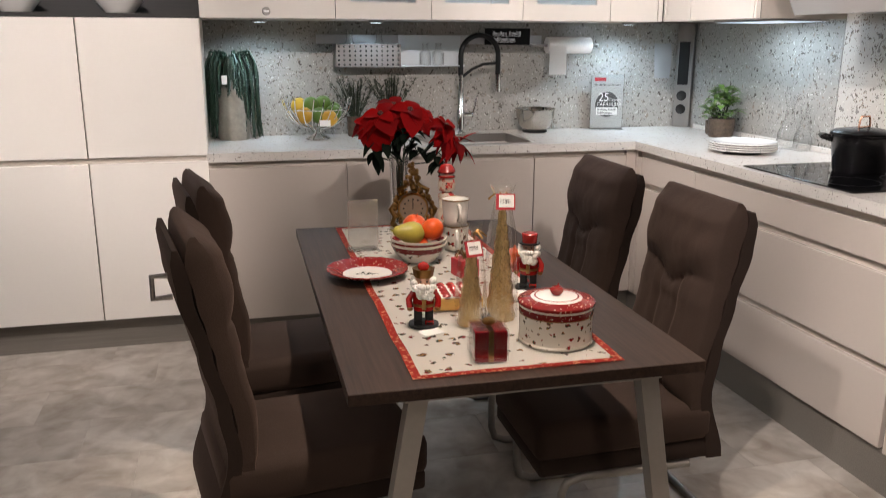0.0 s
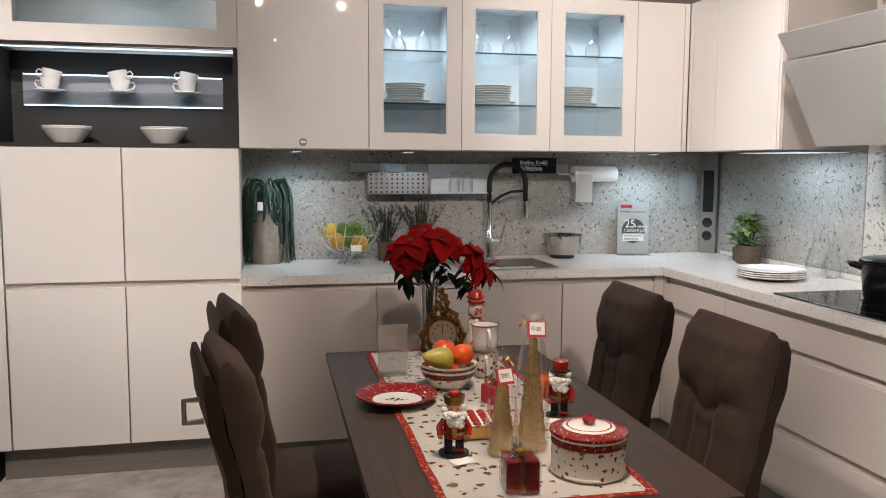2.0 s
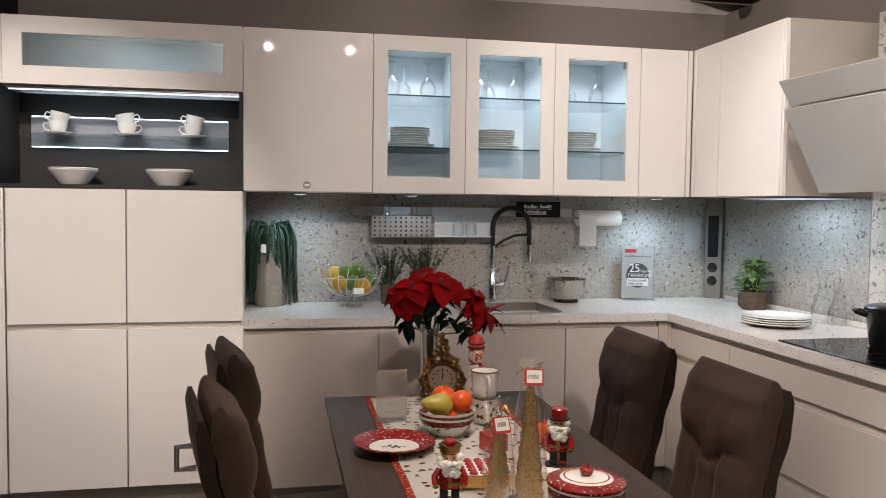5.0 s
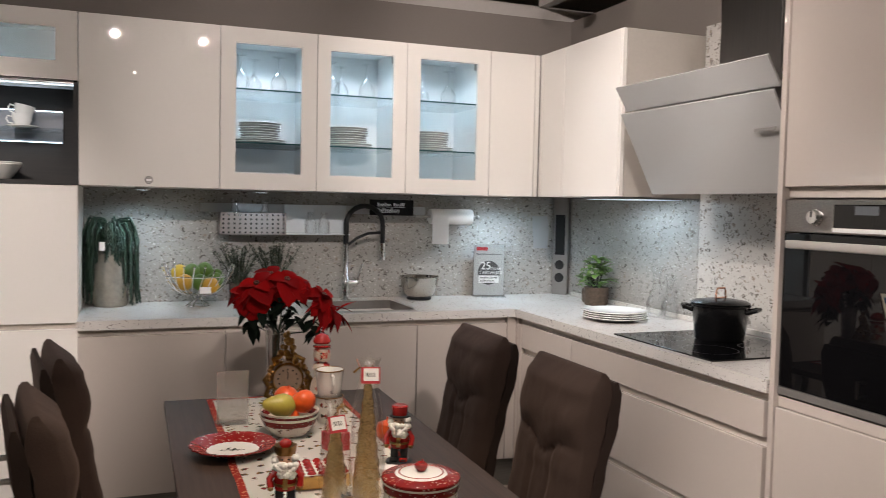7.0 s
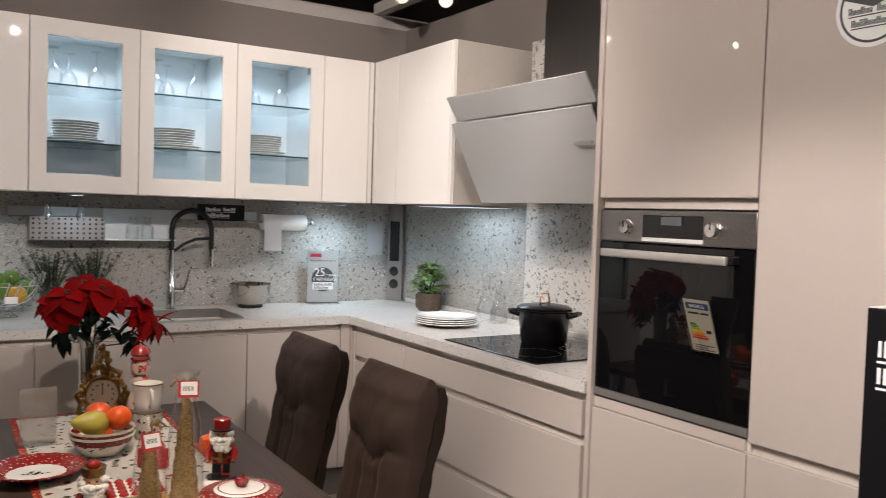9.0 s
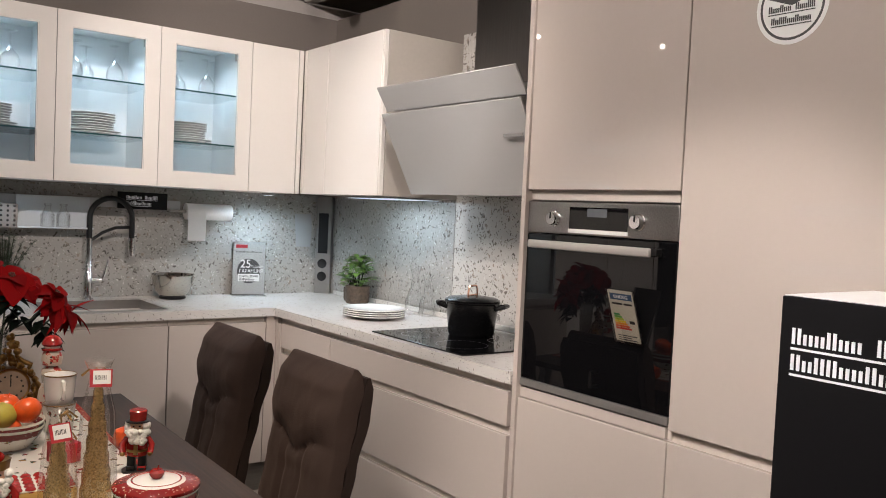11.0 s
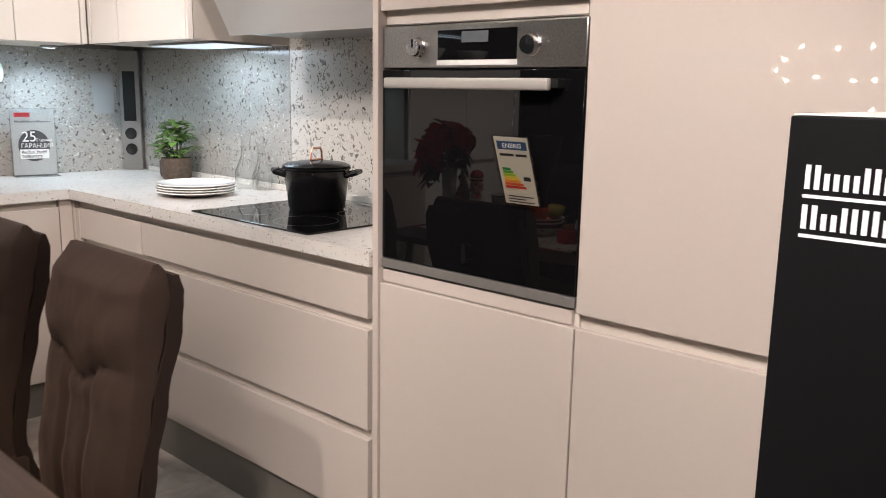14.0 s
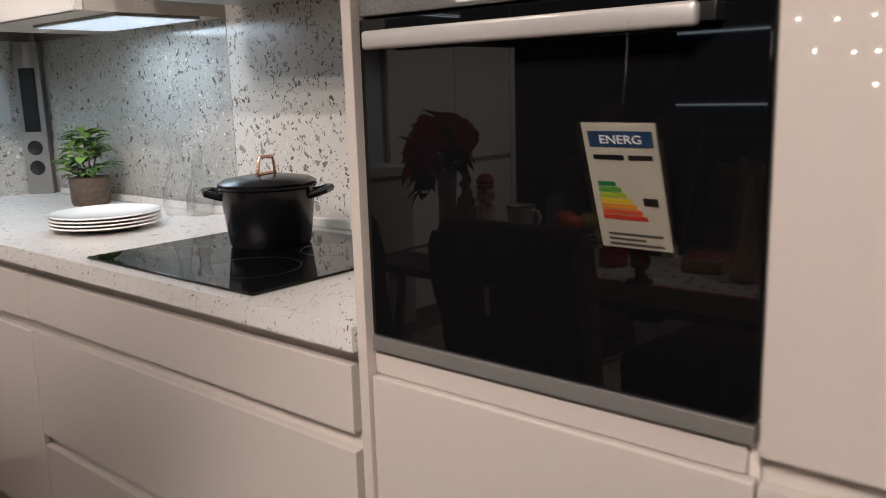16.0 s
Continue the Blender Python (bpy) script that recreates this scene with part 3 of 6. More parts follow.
def dining_chair(label, at, rz):
    """A cantilever chair; the seat points to +x, the front of the backrest top stands at x = 0."""
    c = thing("dining_chair", label, "chair", at, rz, "chairs round the table")
    W = 0.195

    def sheet(outline, y0, y1, puff, name, mat, lab=""):
        """A padded slab: outline of (x, z) pairs front and back, from y0 to y1, swollen in the middle."""
        bm = bmesh.new()
        grid_f, grid_b = [], []
        n = 64 if puff else 14
        for i, (xf, xb, z) in enumerate(outline):
            v = i / (len(outline) - 1)
            rf, rb = [], []
            for k in range(n + 1):
                u = k / n
                y = y0 + (y1 - y0) * u
                y *= 1 - 0.05 * max(0.0, (v - 0.9) / 0.1) ** 3
                edge = min(1.0, (1 - abs(2 * u - 1) ** 8))
                tip = min(1.0, 1 - abs(2 * v - 1) ** 12)
                e = edge * tip
                if puff:
                    # a head roll over two side panels and a narrow middle panel that meet in a dipping seam
                    seam = 0.64 - 0.075 * math.exp(-((u - 0.5) / 0.17) ** 2)
                    if v > seam:
                        e *= 0.5 + 0.5 * min(1.0, (v - seam) / 0.09) ** 0.5
                    else:
                        side = abs(u - 0.5) - 0.12 - 0.03 * v
                        e *= 0.45 + 0.45 * min(1.0, (seam - v) / 0.035) ** 0.5
                        if side > 0:
                            e *= 0.5 + 0.5 * min(1.0, side / 0.05) ** 0.5
                        else:
                            e *= 0.5 + 0.3 * min(1.0, -side / 0.05) ** 0.5 + 0.1 * noise.noise(Vector((u * 4, v * 22, 1.0)))
                mid = (xf + xb) / 2
                cap = 0.35 + 0.65 * math.sqrt(max(0.0, 1 - max(0.0, (v - 0.9) / 0.1) ** 2))
                wob = 0.0011 * noise.noise(Vector((y * 14, z * 14, 3.1))) + 0.0005 * noise.noise(Vector((y * 46, z * 30, 7.7)))
                rf.append(bm.verts.new((mid + (xf - mid) * ((0.45 + 0.55 * e) if puff else 1.0) * cap + puff * e * 0.6 + wob * 2 * (puff > 0), y, z)))
                rb.append(bm.verts.new((mid + (xb - mid) * (0.92 + 0.08 * edge) * cap, y, z)))
            grid_f.append(rf)
            grid_b.append(rb)
        m = len(outline)
        for i in range(m - 1):
            for k in range(n):
                bm.faces.new((grid_f[i][k], grid_f[i][k + 1], grid_f[i + 1][k + 1], grid_f[i + 1][k]))
                bm.faces.new((grid_b[i][k + 1], grid_b[i][k], grid_b[i + 1][k], grid_b[i + 1][k + 1]))
            for k in (0, n):
                bm.faces.new((grid_f[i][k], grid_b[i][k], grid_b[i + 1][k], grid_f[i + 1][k]))
        for i in (0, m - 1):
            for k in range(n):
                bm.faces.new((grid_f[i][k], grid_f[i][k + 1], grid_b[i][k + 1], grid_b[i][k]))
        return part(name, bm, mat, c, lab, sharp=60)

    def lerp(tab, v):
        for (a, p), (b, q) in zip(tab, tab[1:]):
            if v <= b:
                s = (v - a) / (b - a)
                s = s * s * (3 - 2 * s)
                return [x + (y - x) * s for x, y in zip(p, q)]
        return list(tab[-1][1])

    # front cushion: lower part of three panels, and a thick rolled head part
    tab = [(0, (0.075, 0.03)), (0.2, (0.074, 0.026)), (0.5, (0.046, -0.012)), (0.62, (0.034, -0.03)), (0.75, (0.036, -0.048)), (0.9, (0.018, -0.066)), (1, (-0.014, -0.064))]
    outl = [(*lerp(tab, i / 60), 0.385 + 0.592 * i / 60) for i in range(61)]
    sheet(outl, -W, W, 0.024, "backrest", FABRIC, "padded backrest with stitched creases")
    # outer shell
    tab = [(0, (0.0, -0.05)), (0.28, (0.035, 0.0)), (0.45, (0.016, -0.018)), (0.65, (-0.018, -0.05)), (0.85, (-0.052, -0.088)), (1, (-0.066, -0.1))]
    outl = [(*lerp(tab, i / 24), 0.235 + 0.715 * i / 24) for i in range(25)]
    sheet(outl, -W - 0.002, W + 0.002, 0.0, "back_shell", FABRIC2, "dark cloth back shell")
    bm = bmesh.new()
    box(bm, -0.02, 0.52, -W - 0.005, W + 0.005, 0.29, 0.405, 0.03, 3)
    for v in bm.verts:
        if v.co.x > 0.3:
            v.co.z -= 0.012 * (v.co.x - 0.3) / 0.2
        if v.co.z > 0.39:
            v.co.z += 0.012 * (1 - (v.co.y / W) ** 2)
    part("seat", bm, FABRIC, c, "padded seat cushion")
    bm = bmesh.new()
    box(bm, -0.035, 0.51, -W, W, 0.235, 0.292, 0.012, 2)
    part("seat_base", bm, FABRIC2, c, "dark cloth seat base")
    # cantilever tube: one loop a side with a floor bar
    for s in (-1, 1):
        y = s * 0.185
        pts = [(0.05, y, 0.222), (0.38, y, 0.222), (0.425, y, 0.21), (0.44, y, 0.18), (0.44, y, 0.07), (0.428, y, 0.03), (0.39, y, 0.0135), (0.0, y, 0.0135), (-0.06, y, 0.0135)]
        bm = bmesh.new()
        tube(bm, pts, 0.0125, 10)
        part("runner", bm, STEEL_DARK, c, "bent steel runner")
    bm = bmesh.new()
    tube(bm, [(-0.058, -0.172, 0.0135), (-0.058, 0.172, 0.0135)], 0.0125, 10)
    part("floor_bar", bm, STEEL_DARK, c)
    # grip at the rear of the shell
    bm = bmesh.new()
    tube(bm, [(-0.08, 0.0, 0.845), (-0.125, 0.0, 0.845), (-0.125, 0.0, 0.79), (-0.08, 0.0, 0.79)], 0.008, 8)
    part("rear_handle", bm, STEEL, c, "square steel pull handle")
    return c


CH = "dark brown microfibre cantilever dining chair at the table"
first = dining_chair(CH, (-1.985, -1.63, 0), 9)
copy_thing(first, pose(-1.985, -0.97, 0, 0, 0, 9))
copy_thing(first, pose(-0.63, -1.575, 0, 0, 0, 180))
copy_thing(first, pose(-0.63, -0.935, 0, 0, 0, 180))



def bars(parent, mat, x, y, z, w, h, pattern, name="lettering_bar", d=0.0015, underline=True):
    """Plain upright bars in place of a name, on a face that looks to -y. pattern: 2 tall, 1 low, 0 gap."""
    k = w / len(pattern)
    for i, q in enumerate(pattern):
        if q:
            for u0, u1 in ((0.06, 0.34), (0.56, 0.84)):
                slab(name, (x + (i + u0) * k, x + (i + u1) * k, y - d, y, z, z + h * (1 if q == 2 else 0.68)), mat, parent, bev=0)
    if underline:
        slab(name, (x, x + w, y - d, y, z - h * 0.36, z - h * 0.22), mat, parent, bev=0)


def words(text, size, mat, parent, at, name="lettering", align="LEFT"):
    """Flat raised lettering on a face that looks to -y."""
    cu = bpy.data.curves.new(name, "FONT")
    cu.body, cu.size, cu.extrude, cu.align_x = text, size, 0.0004, align
    tmp = bpy.data.objects.new(name, cu)
    scene.collection.objects.link(tmp)
    me = bpy.data.meshes.new_from_object(tmp.evaluated_get(bpy.context.evaluated_depsgraph_get()))
    bpy.data.objects.remove(tmp)
    me.materials.clear()
    me.materials.append(mat)
    me.transform(pose(*at, 90, 0, 0))
    ob = new(name, me)
    ob.parent = parent
    return ob


LINE1, LINE2 = (2, 1, 1, 2, 1, 1, 0, 2, 1, 1, 2, 2), (2, 1, 2, 2, 1, 1, 2, 1, 1, 1)
SIGNWHITE = material("white_sign_print", (0.9, 0.92, 0.95), 0.35, vary=0.01)
c = thing("display_stand", "matt black display box with white lettering bars", "display stand", (-0.406, -2.897, 0), -90)
slab("box", (0, 0.34, 0, 0.33, 0, 1.303), MATTBLACK, c, bev=0.002)
slab("top_board", (0.002, 0.338, 0.002, 0.328, 1.3035, 1.3055), WHITE, c, "pale top board")
bars(c, SIGNWHITE, 0.022, -0.0002, 1.2205, 0.252, 0.028, LINE1)
bars(c, SIGNWHITE, 0.022, -0.0002, 1.1745, 0.218, 0.028, LINE2)

# round warranty sticker on the larder door
STICKER_GREY = material("sticker_dark_grey", (0.06, 0.06, 0.06), 0.5, vary=0.02)
c = thing("round_sticker", "round white warranty sticker on the larder door", "sticker", (0.0195, -2.625, 1.94), -90)


def disc(bm, r0, r1, y, a0=0.0, a1=360.0, n=40, cx=0.0, cz=0.0):
    """A flat ring or disc in x and z that looks to -y."""
    ri, ro = [], []
    for k in range(n + 1):
        a = radians(a0 + (a1 - a0) * k / n)
        ri.append(bm.verts.new((cx + r0 * math.cos(a), y, cz + r0 * math.sin(a))))
        ro.append(bm.verts.new((cx + r1 * math.cos(a), y, cz + r1 * math.sin(a))))
    for k in range(n):
        bm.faces.new((ri[k], ri[k + 1], ro[k + 1], ro[k]))


bm = bmesh.new()
disc(bm, 0.0001, 0.09, -0.0005)
part("disc", bm, WHITE, c)
bm = bmesh.new()
disc(bm, 0.074, 0.08, -0.001)
disc(bm, 0.0, 0.074, -0.001, 20, 160)
part("print", bm, STICKER_GREY, c, "dark grey ring print")
bars(c, STICKER_GREY, -0.058, -0.001, -0.012, 0.116, 0.016, LINE1)
bars(c, STICKER_GREY, -0.05, -0.001, -0.04, 0.1, 0.016, LINE2)

# ---- oven ----
c = thing("built_in_oven", "black glass built-in oven with a steel control panel", "oven", (0.02, -1.757, 0), -90)
slab("body", (0.03, 0.56, 0.04, 0.55, 0.885, 1.471), BLACK, c, bev=0)
slab("control_panel", (0.003, 0.584, 0.006, 0.039, 1.375, 1.472), STEEL, c, "brushed steel control panel", bev=0.003)
disp = slab("display", (0.186, 0.411, 0.0045, 0.0058, 1.393, 1.458), BLACKGLASS, c, "black glass display", bev=0)
slab("screen", (0.258, 0.334, 0.0038, 0.0043, 1.43, 1.454), material("display_grey", (0.10, 0.11, 0.12), 0.2), disp, "grey lit field", bev=0)
slab("label_strip", (0.184, 0.413, 0.0038, 0.0056, 1.381, 1.392), material("pale_strip", (0.7, 0.7, 0.68), 0.4), c, "pale strip with small print", bev=0)
for x in (0.124, 0.451):
    bm = bmesh.new()
    lathe(bm, [(0, 0), (0.024, 0), (0.024, 0.004), (0.021, 0.006), (0.02, 0.018), (0.0185, 0.021), (0, 0.021)], 28)
    bmesh.ops.rotate(bm, verts=bm.verts, matrix=Matrix.Rotation(radians(90), 3, "X"))
    bmesh.ops.translate(bm, verts=bm.verts, vec=(x, 0.0055, 1.421))
    k = part("knob", bm, CHROME, c, "chrome knob")
    slab("pointer", (x - 0.002, x + 0.002, -0.0165, -0.0156, 1.421, 1.44), BLACK, k, bev=0)
door = slab("oven_door", (0.003, 0.584, 0.006, 0.038, 0.908, 1.3725), BLACKGLASS, c, "black glass door", bev=0.003)
slab("trim_strip", (0.003, 0.584, 0.004, 0.03, 0.884, 0.9065), STEEL_DARK, door, "dark steel strip")
hd = bmesh.new()
box(hd, 0.046, 0.52, -0.034, -0.018, 1.328, 1.353, 0.005, 3)
hh = part("door_handle", hd, material("satin_steel_bar", (0.62, 0.58, 0.54), 0.35, 0.6, 0.02), door, "satin steel bar handle")
for x in (0.062, 0.515):
    slab("handle_post", (x, x + 0.02, -0.019, 0.0058, 1.333, 1.352), BLACK, door)

# hanging energy label in a clear sleeve
c = thing("energy_label", "printed energy label in a clear hanging sleeve", "label", (0.0, -2.2, 1.255), -96)
c.matrix_world = pose(-0.037, -2.161, 1.233, 0, 0, -90) @ pose(0, 0, 0, 20, 0, 0)
c.scale = (1.08, 1.0, 0.92)
LW, LH = 0.08, 0.166
slab("sleeve", (-0.006, LW + 0.006, -0.002, 0.0025, -LH - 0.006, 0.002), CLEAR, c, "clear plastic sleeve", bev=0)
slab("card", (0, LW, 0, 0.001, -LH, 0), material("label_cream", (0.55, 0.5, 0.4), 0.5, vary=0.04), c, "cream printed card", bev=0)
slab("header", (0.006, LW - 0.004, -0.0006, 0, -0.03, -0.01), material("label_blue", (0.012, 0.055, 0.13), 0.5), c, "blue header", bev=0)
words("ENERG", 0.015, WHITE, c, (0.018, -0.0012, -0.025))
slab("name_bar", (0.008, 0.042, -0.0006, 0, -0.046, -0.04), BLACK, c, bev=0)
slab("name_bar", (0.047, 0.073, -0.0006, 0, -0.046, -0.04), BLACK, c, bev=0)
for k, q in enumerate(((0.02, 0.2, 0.06), (0.10, 0.34, 0.05), (0.35, 0.45, 0.03), (0.70, 0.50, 0.02), (0.72, 0.27, 0.02), (0.62, 0.10, 0.03), (0.5, 0.035, 0.02))):
    z = -0.075 - 0.0075 * k
    slab("class_bar", (0.008, 0.028 + 0.005 * k, -0.0006, 0, z - 0.006, z), material("class_colour", q, 0.5), c, bev=0)
slab("class_arrow", (0.056, 0.072, -0.0006, 0, -0.105, -0.095), BLACK, c, bev=0)
for k in range(3):
    slab("print_bar", (0.01, 0.072 - 0.02 * (k % 2), -0.0006, 0, -0.148 - 0.007 * k, -0.145 - 0.007 * k), STICKER_GREY, c, bev=0)
bm = bmesh.new()
tube(bm, [(0.05, 0.0, 0.022), (0.05, 0.02, 0.06), (0.051, 0.037, 0.105)], 0.0008, 5)
part("cord", bm, CLEAR, c, "thin clear cord")
bm = bmesh.new()
vs = [bm.verts.new(p) for p in ((0.0, -0.001, 0.003), (LW, -0.001, 0.003), (0.064, -0.001, 0.026), (0.036, -0.001, 0.026))]
bm.faces.new(vs)
part("flap", bm, ACRYL, c, "clear hanging flap")

# ---- hood ----
c = thing("cooker_hood", "slanted grey glass cooker hood with a steel chimney", "cooker hood", (0.0, -0.735, 0), -90)
HW = 0.868


def plate(name, x0, z0, x1, z1, th, label):
    """A tilted pane from (x0, z0) down to (x1, z1), measured from the room side."""
    d = Vector((x1 - x0, z1 - z0)).normalized()
    nx, nz = -d.y * th, d.x * th
    bm = bmesh.new()
    vs = []
    for w in (0.0, HW):
        vs.append([bm.verts.new((w, a, b)) for a, b in ((x0, z0), (x1, z1), (x1 + nx, z1 + nz), (x0 + nx, z0 + nz))])
    bm.faces.new(vs[0])
    bm.faces.new(vs[1][::-1])
    for k in range(4):
        bm.faces.new((vs[0][k], vs[0][(k + 1) % 4], vs[1][(k + 1) % 4], vs[1][k]))
    bmesh.ops.bevel(bm, geom=bm.edges[:], offset=0.0015, segments=1, affect="EDGES")
    return part(name, bm, HOODGLASS, c, label)


plate("upper_plate", 0.075, 1.933, 0.135, 1.838, 0.008, "grey glass upper plate")
plate("lower_plate", 0.105, 1.826, 0.275, 1.497, 0.008, "grey glass lower plate")
bm = bmesh.new()
vs = []
for w in (0.012, HW - 0.012):
    vs.append([bm.verts.new((w, a, b)) for a, b in ((0.155, 1.86), (0.30, 1.505), (0.60, 1.505), (0.60, 1.92), (0.30, 1.92))])
bm.faces.new(vs[0])
bm.faces.new(vs[1][::-1])
for k in range(5):
    bm.faces.new((vs[0][k], vs[0][(k + 1) % 5], vs[1][(k + 1) % 5], vs[1][k]))
part("body", bm, STEEL, c, "steel hood body")
CHIMNEY = grained("dark_brushed_steel", (0.19, 0.178, 0.168), (0.23, 0.215, 0.202), 0.3, (50, 50, 1.0), 0.01)
CHIMNEY.node_tree.nodes["Principled BSDF"].inputs["Metallic"].default_value = 1.0
slab("chimney", (0.27, 0.60, 0.38, 0.618, 1.921, 2.9), CHIMNEY, c, "brushed steel chimney")
slab("push_button", (0.74, 0.84, 0.148, 0.152, 1.70, 1.712), STEEL_DARK, c)

# ---- hob and cookware ----
c = thing("ceramic_hob", "black glass ceramic hob set in the worktop", "hob", (0.035, -0.845, 0.92), -90)
slab("glass_plate", (0, 0.604, 0, 0.515, 0.0004, 0.006), BLACKGLASS, c, bev=0.002)
RING = material("hob_print_grey", (0.05, 0.05, 0.05), 0.3)
for x, y, r in ((0.15, 0.14, 0.08), (0.15, 0.37, 0.1), (0.42, 0.14, 0.1), (0.42, 0.37, 0.08)):
    bm = bmesh.new()
    disc(bm, r - 0.002, r, 0)
    bmesh.ops.rotate(bm, verts=bm.verts, matrix=Matrix.Rotation(radians(-90), 3, "X"))
    bmesh.ops.translate(bm, verts=bm.verts, vec=(x, y, 0.0064))
    part("cooking_zone", bm, RING, c, "thin grey ring")
ENAMEL = material("black_enamel", (0.005, 0.005, 0.0055), 0.24, vary=0.15, bump=0.1, bump_scale=300)
COPPER = material("copper_wire", (0.72, 0.40, 0.28), 0.2, 1.0)
c = thing("cooking_pot", "black enamel cooking pot with a copper lid handle", "pot", (0.365, -1.085, 0.9265), 12)
c.scale = (0.9, 0.9, 0.98)
bm = bmesh.new()
lathe(bm, [(0, 0), (0.098, 0), (0.104, 0.006), (0.122, 0.135), (0.128, 0.14), (0.128, 0.144), (0.121, 0.144), (0.1, 0.01), (0, 0.01)], 40)
part("pan", bm, ENAMEL, c)
bm = bmesh.new()
lathe(bm, [(0.124, 0.1445), (0.126, 0.15), (0.11, 0.158), (0.05, 0.166), (0, 0.168)], 40)
lid = part("lid", bm, ENAMEL, c)
bm = bmesh.new()
tube(bm, [(-0.034, 0, 0.168), (-0.03, 0, 0.195), (-0.024, 0, 0.208), (0.024, 0, 0.208), (0.03, 0, 0.195), (0.034, 0, 0.168)], 0.0042, 8)
tube(bm, [(-0.037, -0.004, 0.169), (0.037, 0.004, 0.169)], 0.004, 8)
part("lid_handle", bm, COPPER, lid, "copper wire handle")
for s in (0, 180):
    a = radians(s - 60)
    bm = bmesh.new()
    tube(bm, [(0.118 * math.cos(a - 0.35), 0.118 * math.sin(a - 0.35), 0.118), (0.155 * math.cos(a - 0.22), 0.155 * math.sin(a - 0.22), 0.128), (0.163 * math.cos(a), 0.163 * math.sin(a), 0.131), (0.155 * math.cos(a + 0.22), 0.155 * math.sin(a + 0.22), 0.128), (0.118 * math.cos(a + 0.35), 0.118 * math.sin(a + 0.35), 0.118)], 0.009, 8)
    part("side_handle", bm, ENAMEL, c)

# ---- worktop things ----


def plate_profile(r, h=0.018, t=0.004):
    return [(0, 0.002), (r * 0.55, 0), (r * 0.6, 0.002), (r * 0.72, h * 0.45), (r, h), (r - 0.001, h + t), (r * 0.72, h * 0.45 + t), (r * 0.6, t + 0.002), (0, t + 0.002)]


for k in range(4):
    bm = bmesh.new()
    lathe(bm, plate_profile(0.145, 0.016), 44)
    single("dinner_plate", bm, PORCELAIN, "white porcelain dinner plate in a stack on the worktop", "plate", (0.285, -0.463, 0.9205 + 0.0095 * k), group="stacked dinner plates")

for x, y, h, r, lab in ((0.55, -0.41, 0.24, 0.048, "clear glass carafe with a slim neck"), (0.568, -0.49, 0.20, 0.04, "clear glass carafe with a small label")):
    bm = bmesh.new()
    prof = [(0, 0), (r * 0.85, 0), (r, h * 0.1), (r * 0.95, h * 0.3), (r * 0.45, h * 0.55), (r * 0.36, h * 0.8), (r * 0.62, h)]
    lathe(bm, prof, 28)
    single("glass_carafe", bm, CLEAR, lab, "carafe", (x, y, 0.9205), group="glass carafes")


def leaf(bm, base, way, up, length, width, curl=0.25, n=5, tip=1.0):
    """A pointed leaf with a folded midrib, from base along way, bent towards -up."""
    way, up = Vector(way).normalized(), Vector(up)
    side = way.cross(up)
    side = side.normalized() if side.length > 1e-4 else way.orthogonal().normalized()
    nrm = side.cross(way).normalized()
    rows = []
    for i in range(n + 1):
        v = i / n
        w = width * (math.sin(math.pi * min(0.999, v * 0.96 + 0.04) ** 0.8) ** tip + 0.03)
        p = Vector(base) + way * (length * v) - nrm * (curl * length * v * v)
        rows.append((bm.verts.new(p + side * w * 0.5 + nrm * w * 0.14), bm.verts.new(p), bm.verts.new(p - side * w * 0.5 + nrm * w * 0.14)))
    for a, b in zip(rows, rows[1:]):
        bm.faces.new((a[0], a[1], b[1], b[0]))
        bm.faces.new((a[1], a[2], b[2], b[1]))


def foliage(name, color, vary=0.35, rough=0.5):
    m = material(name, color, rough, vary=vary, scale=40, bump=0.1)
    n, l = m.node_tree.nodes, m.node_tree.links
    g, mr, sc = n.new("ShaderNodeNewGeometry"), n.new("ShaderNodeMapRange"), n.new("ShaderNodeVectorMath")
    mr.inputs[3].default_value, mr.inputs[4].default_value = 1 - vary, 1 + vary
    sc.operation, sc.inputs[0].default_value = "SCALE", color
    info = n.new("ShaderNodeObjectInfo")
    both = n.new("ShaderNodeMath")
    both.operation = "ADD"
    both.use_clamp = False
    l.new(g.outputs["Random Per Island"], both.inputs[0])
    l.new(info.outputs["Random"], both.inputs[1])
    wrap = n.new("ShaderNodeMath")
    wrap.operation = "FRACT"
    l.new(both.outputs[0], wrap.inputs[0])
    l.new(wrap.outputs[0], mr.inputs[0])
    l.new(mr.outputs[0], sc.inputs["Scale"])
    l.new(sc.outputs[0], n["Principled BSDF"].inputs["Base Color"])
    return m


FRESH, DEEP, HERB = foliage("fresh_leaf", (0.10, 0.19, 0.035)), foliage("deep_green_leaf", (0.014, 0.038, 0.022)), foliage("herb_green", (0.034, 0.046, 0.026))
RED_LEAF, DARK_LEAF = foliage("red_bract", (0.25, 0.002, 0.0025), 0.5, 0.75), foliage("dark_leaf", (0.007, 0.012, 0.008), 0.35, 0.8)
RED_LEAF.node_tree.nodes["Principled BSDF"].inputs["Specular IOR Level"].default_value = 0.12
DARK_LEAF.node_tree.nodes["Principled BSDF"].inputs["Specular IOR Level"].default_value = 0.1
BARK = material("brown_moss_pot", (0.085, 0.06, 0.042), 0.8, vary=0.4, scale=60, bump=0.5, bump_scale=90)
rnd = random.Random(5)
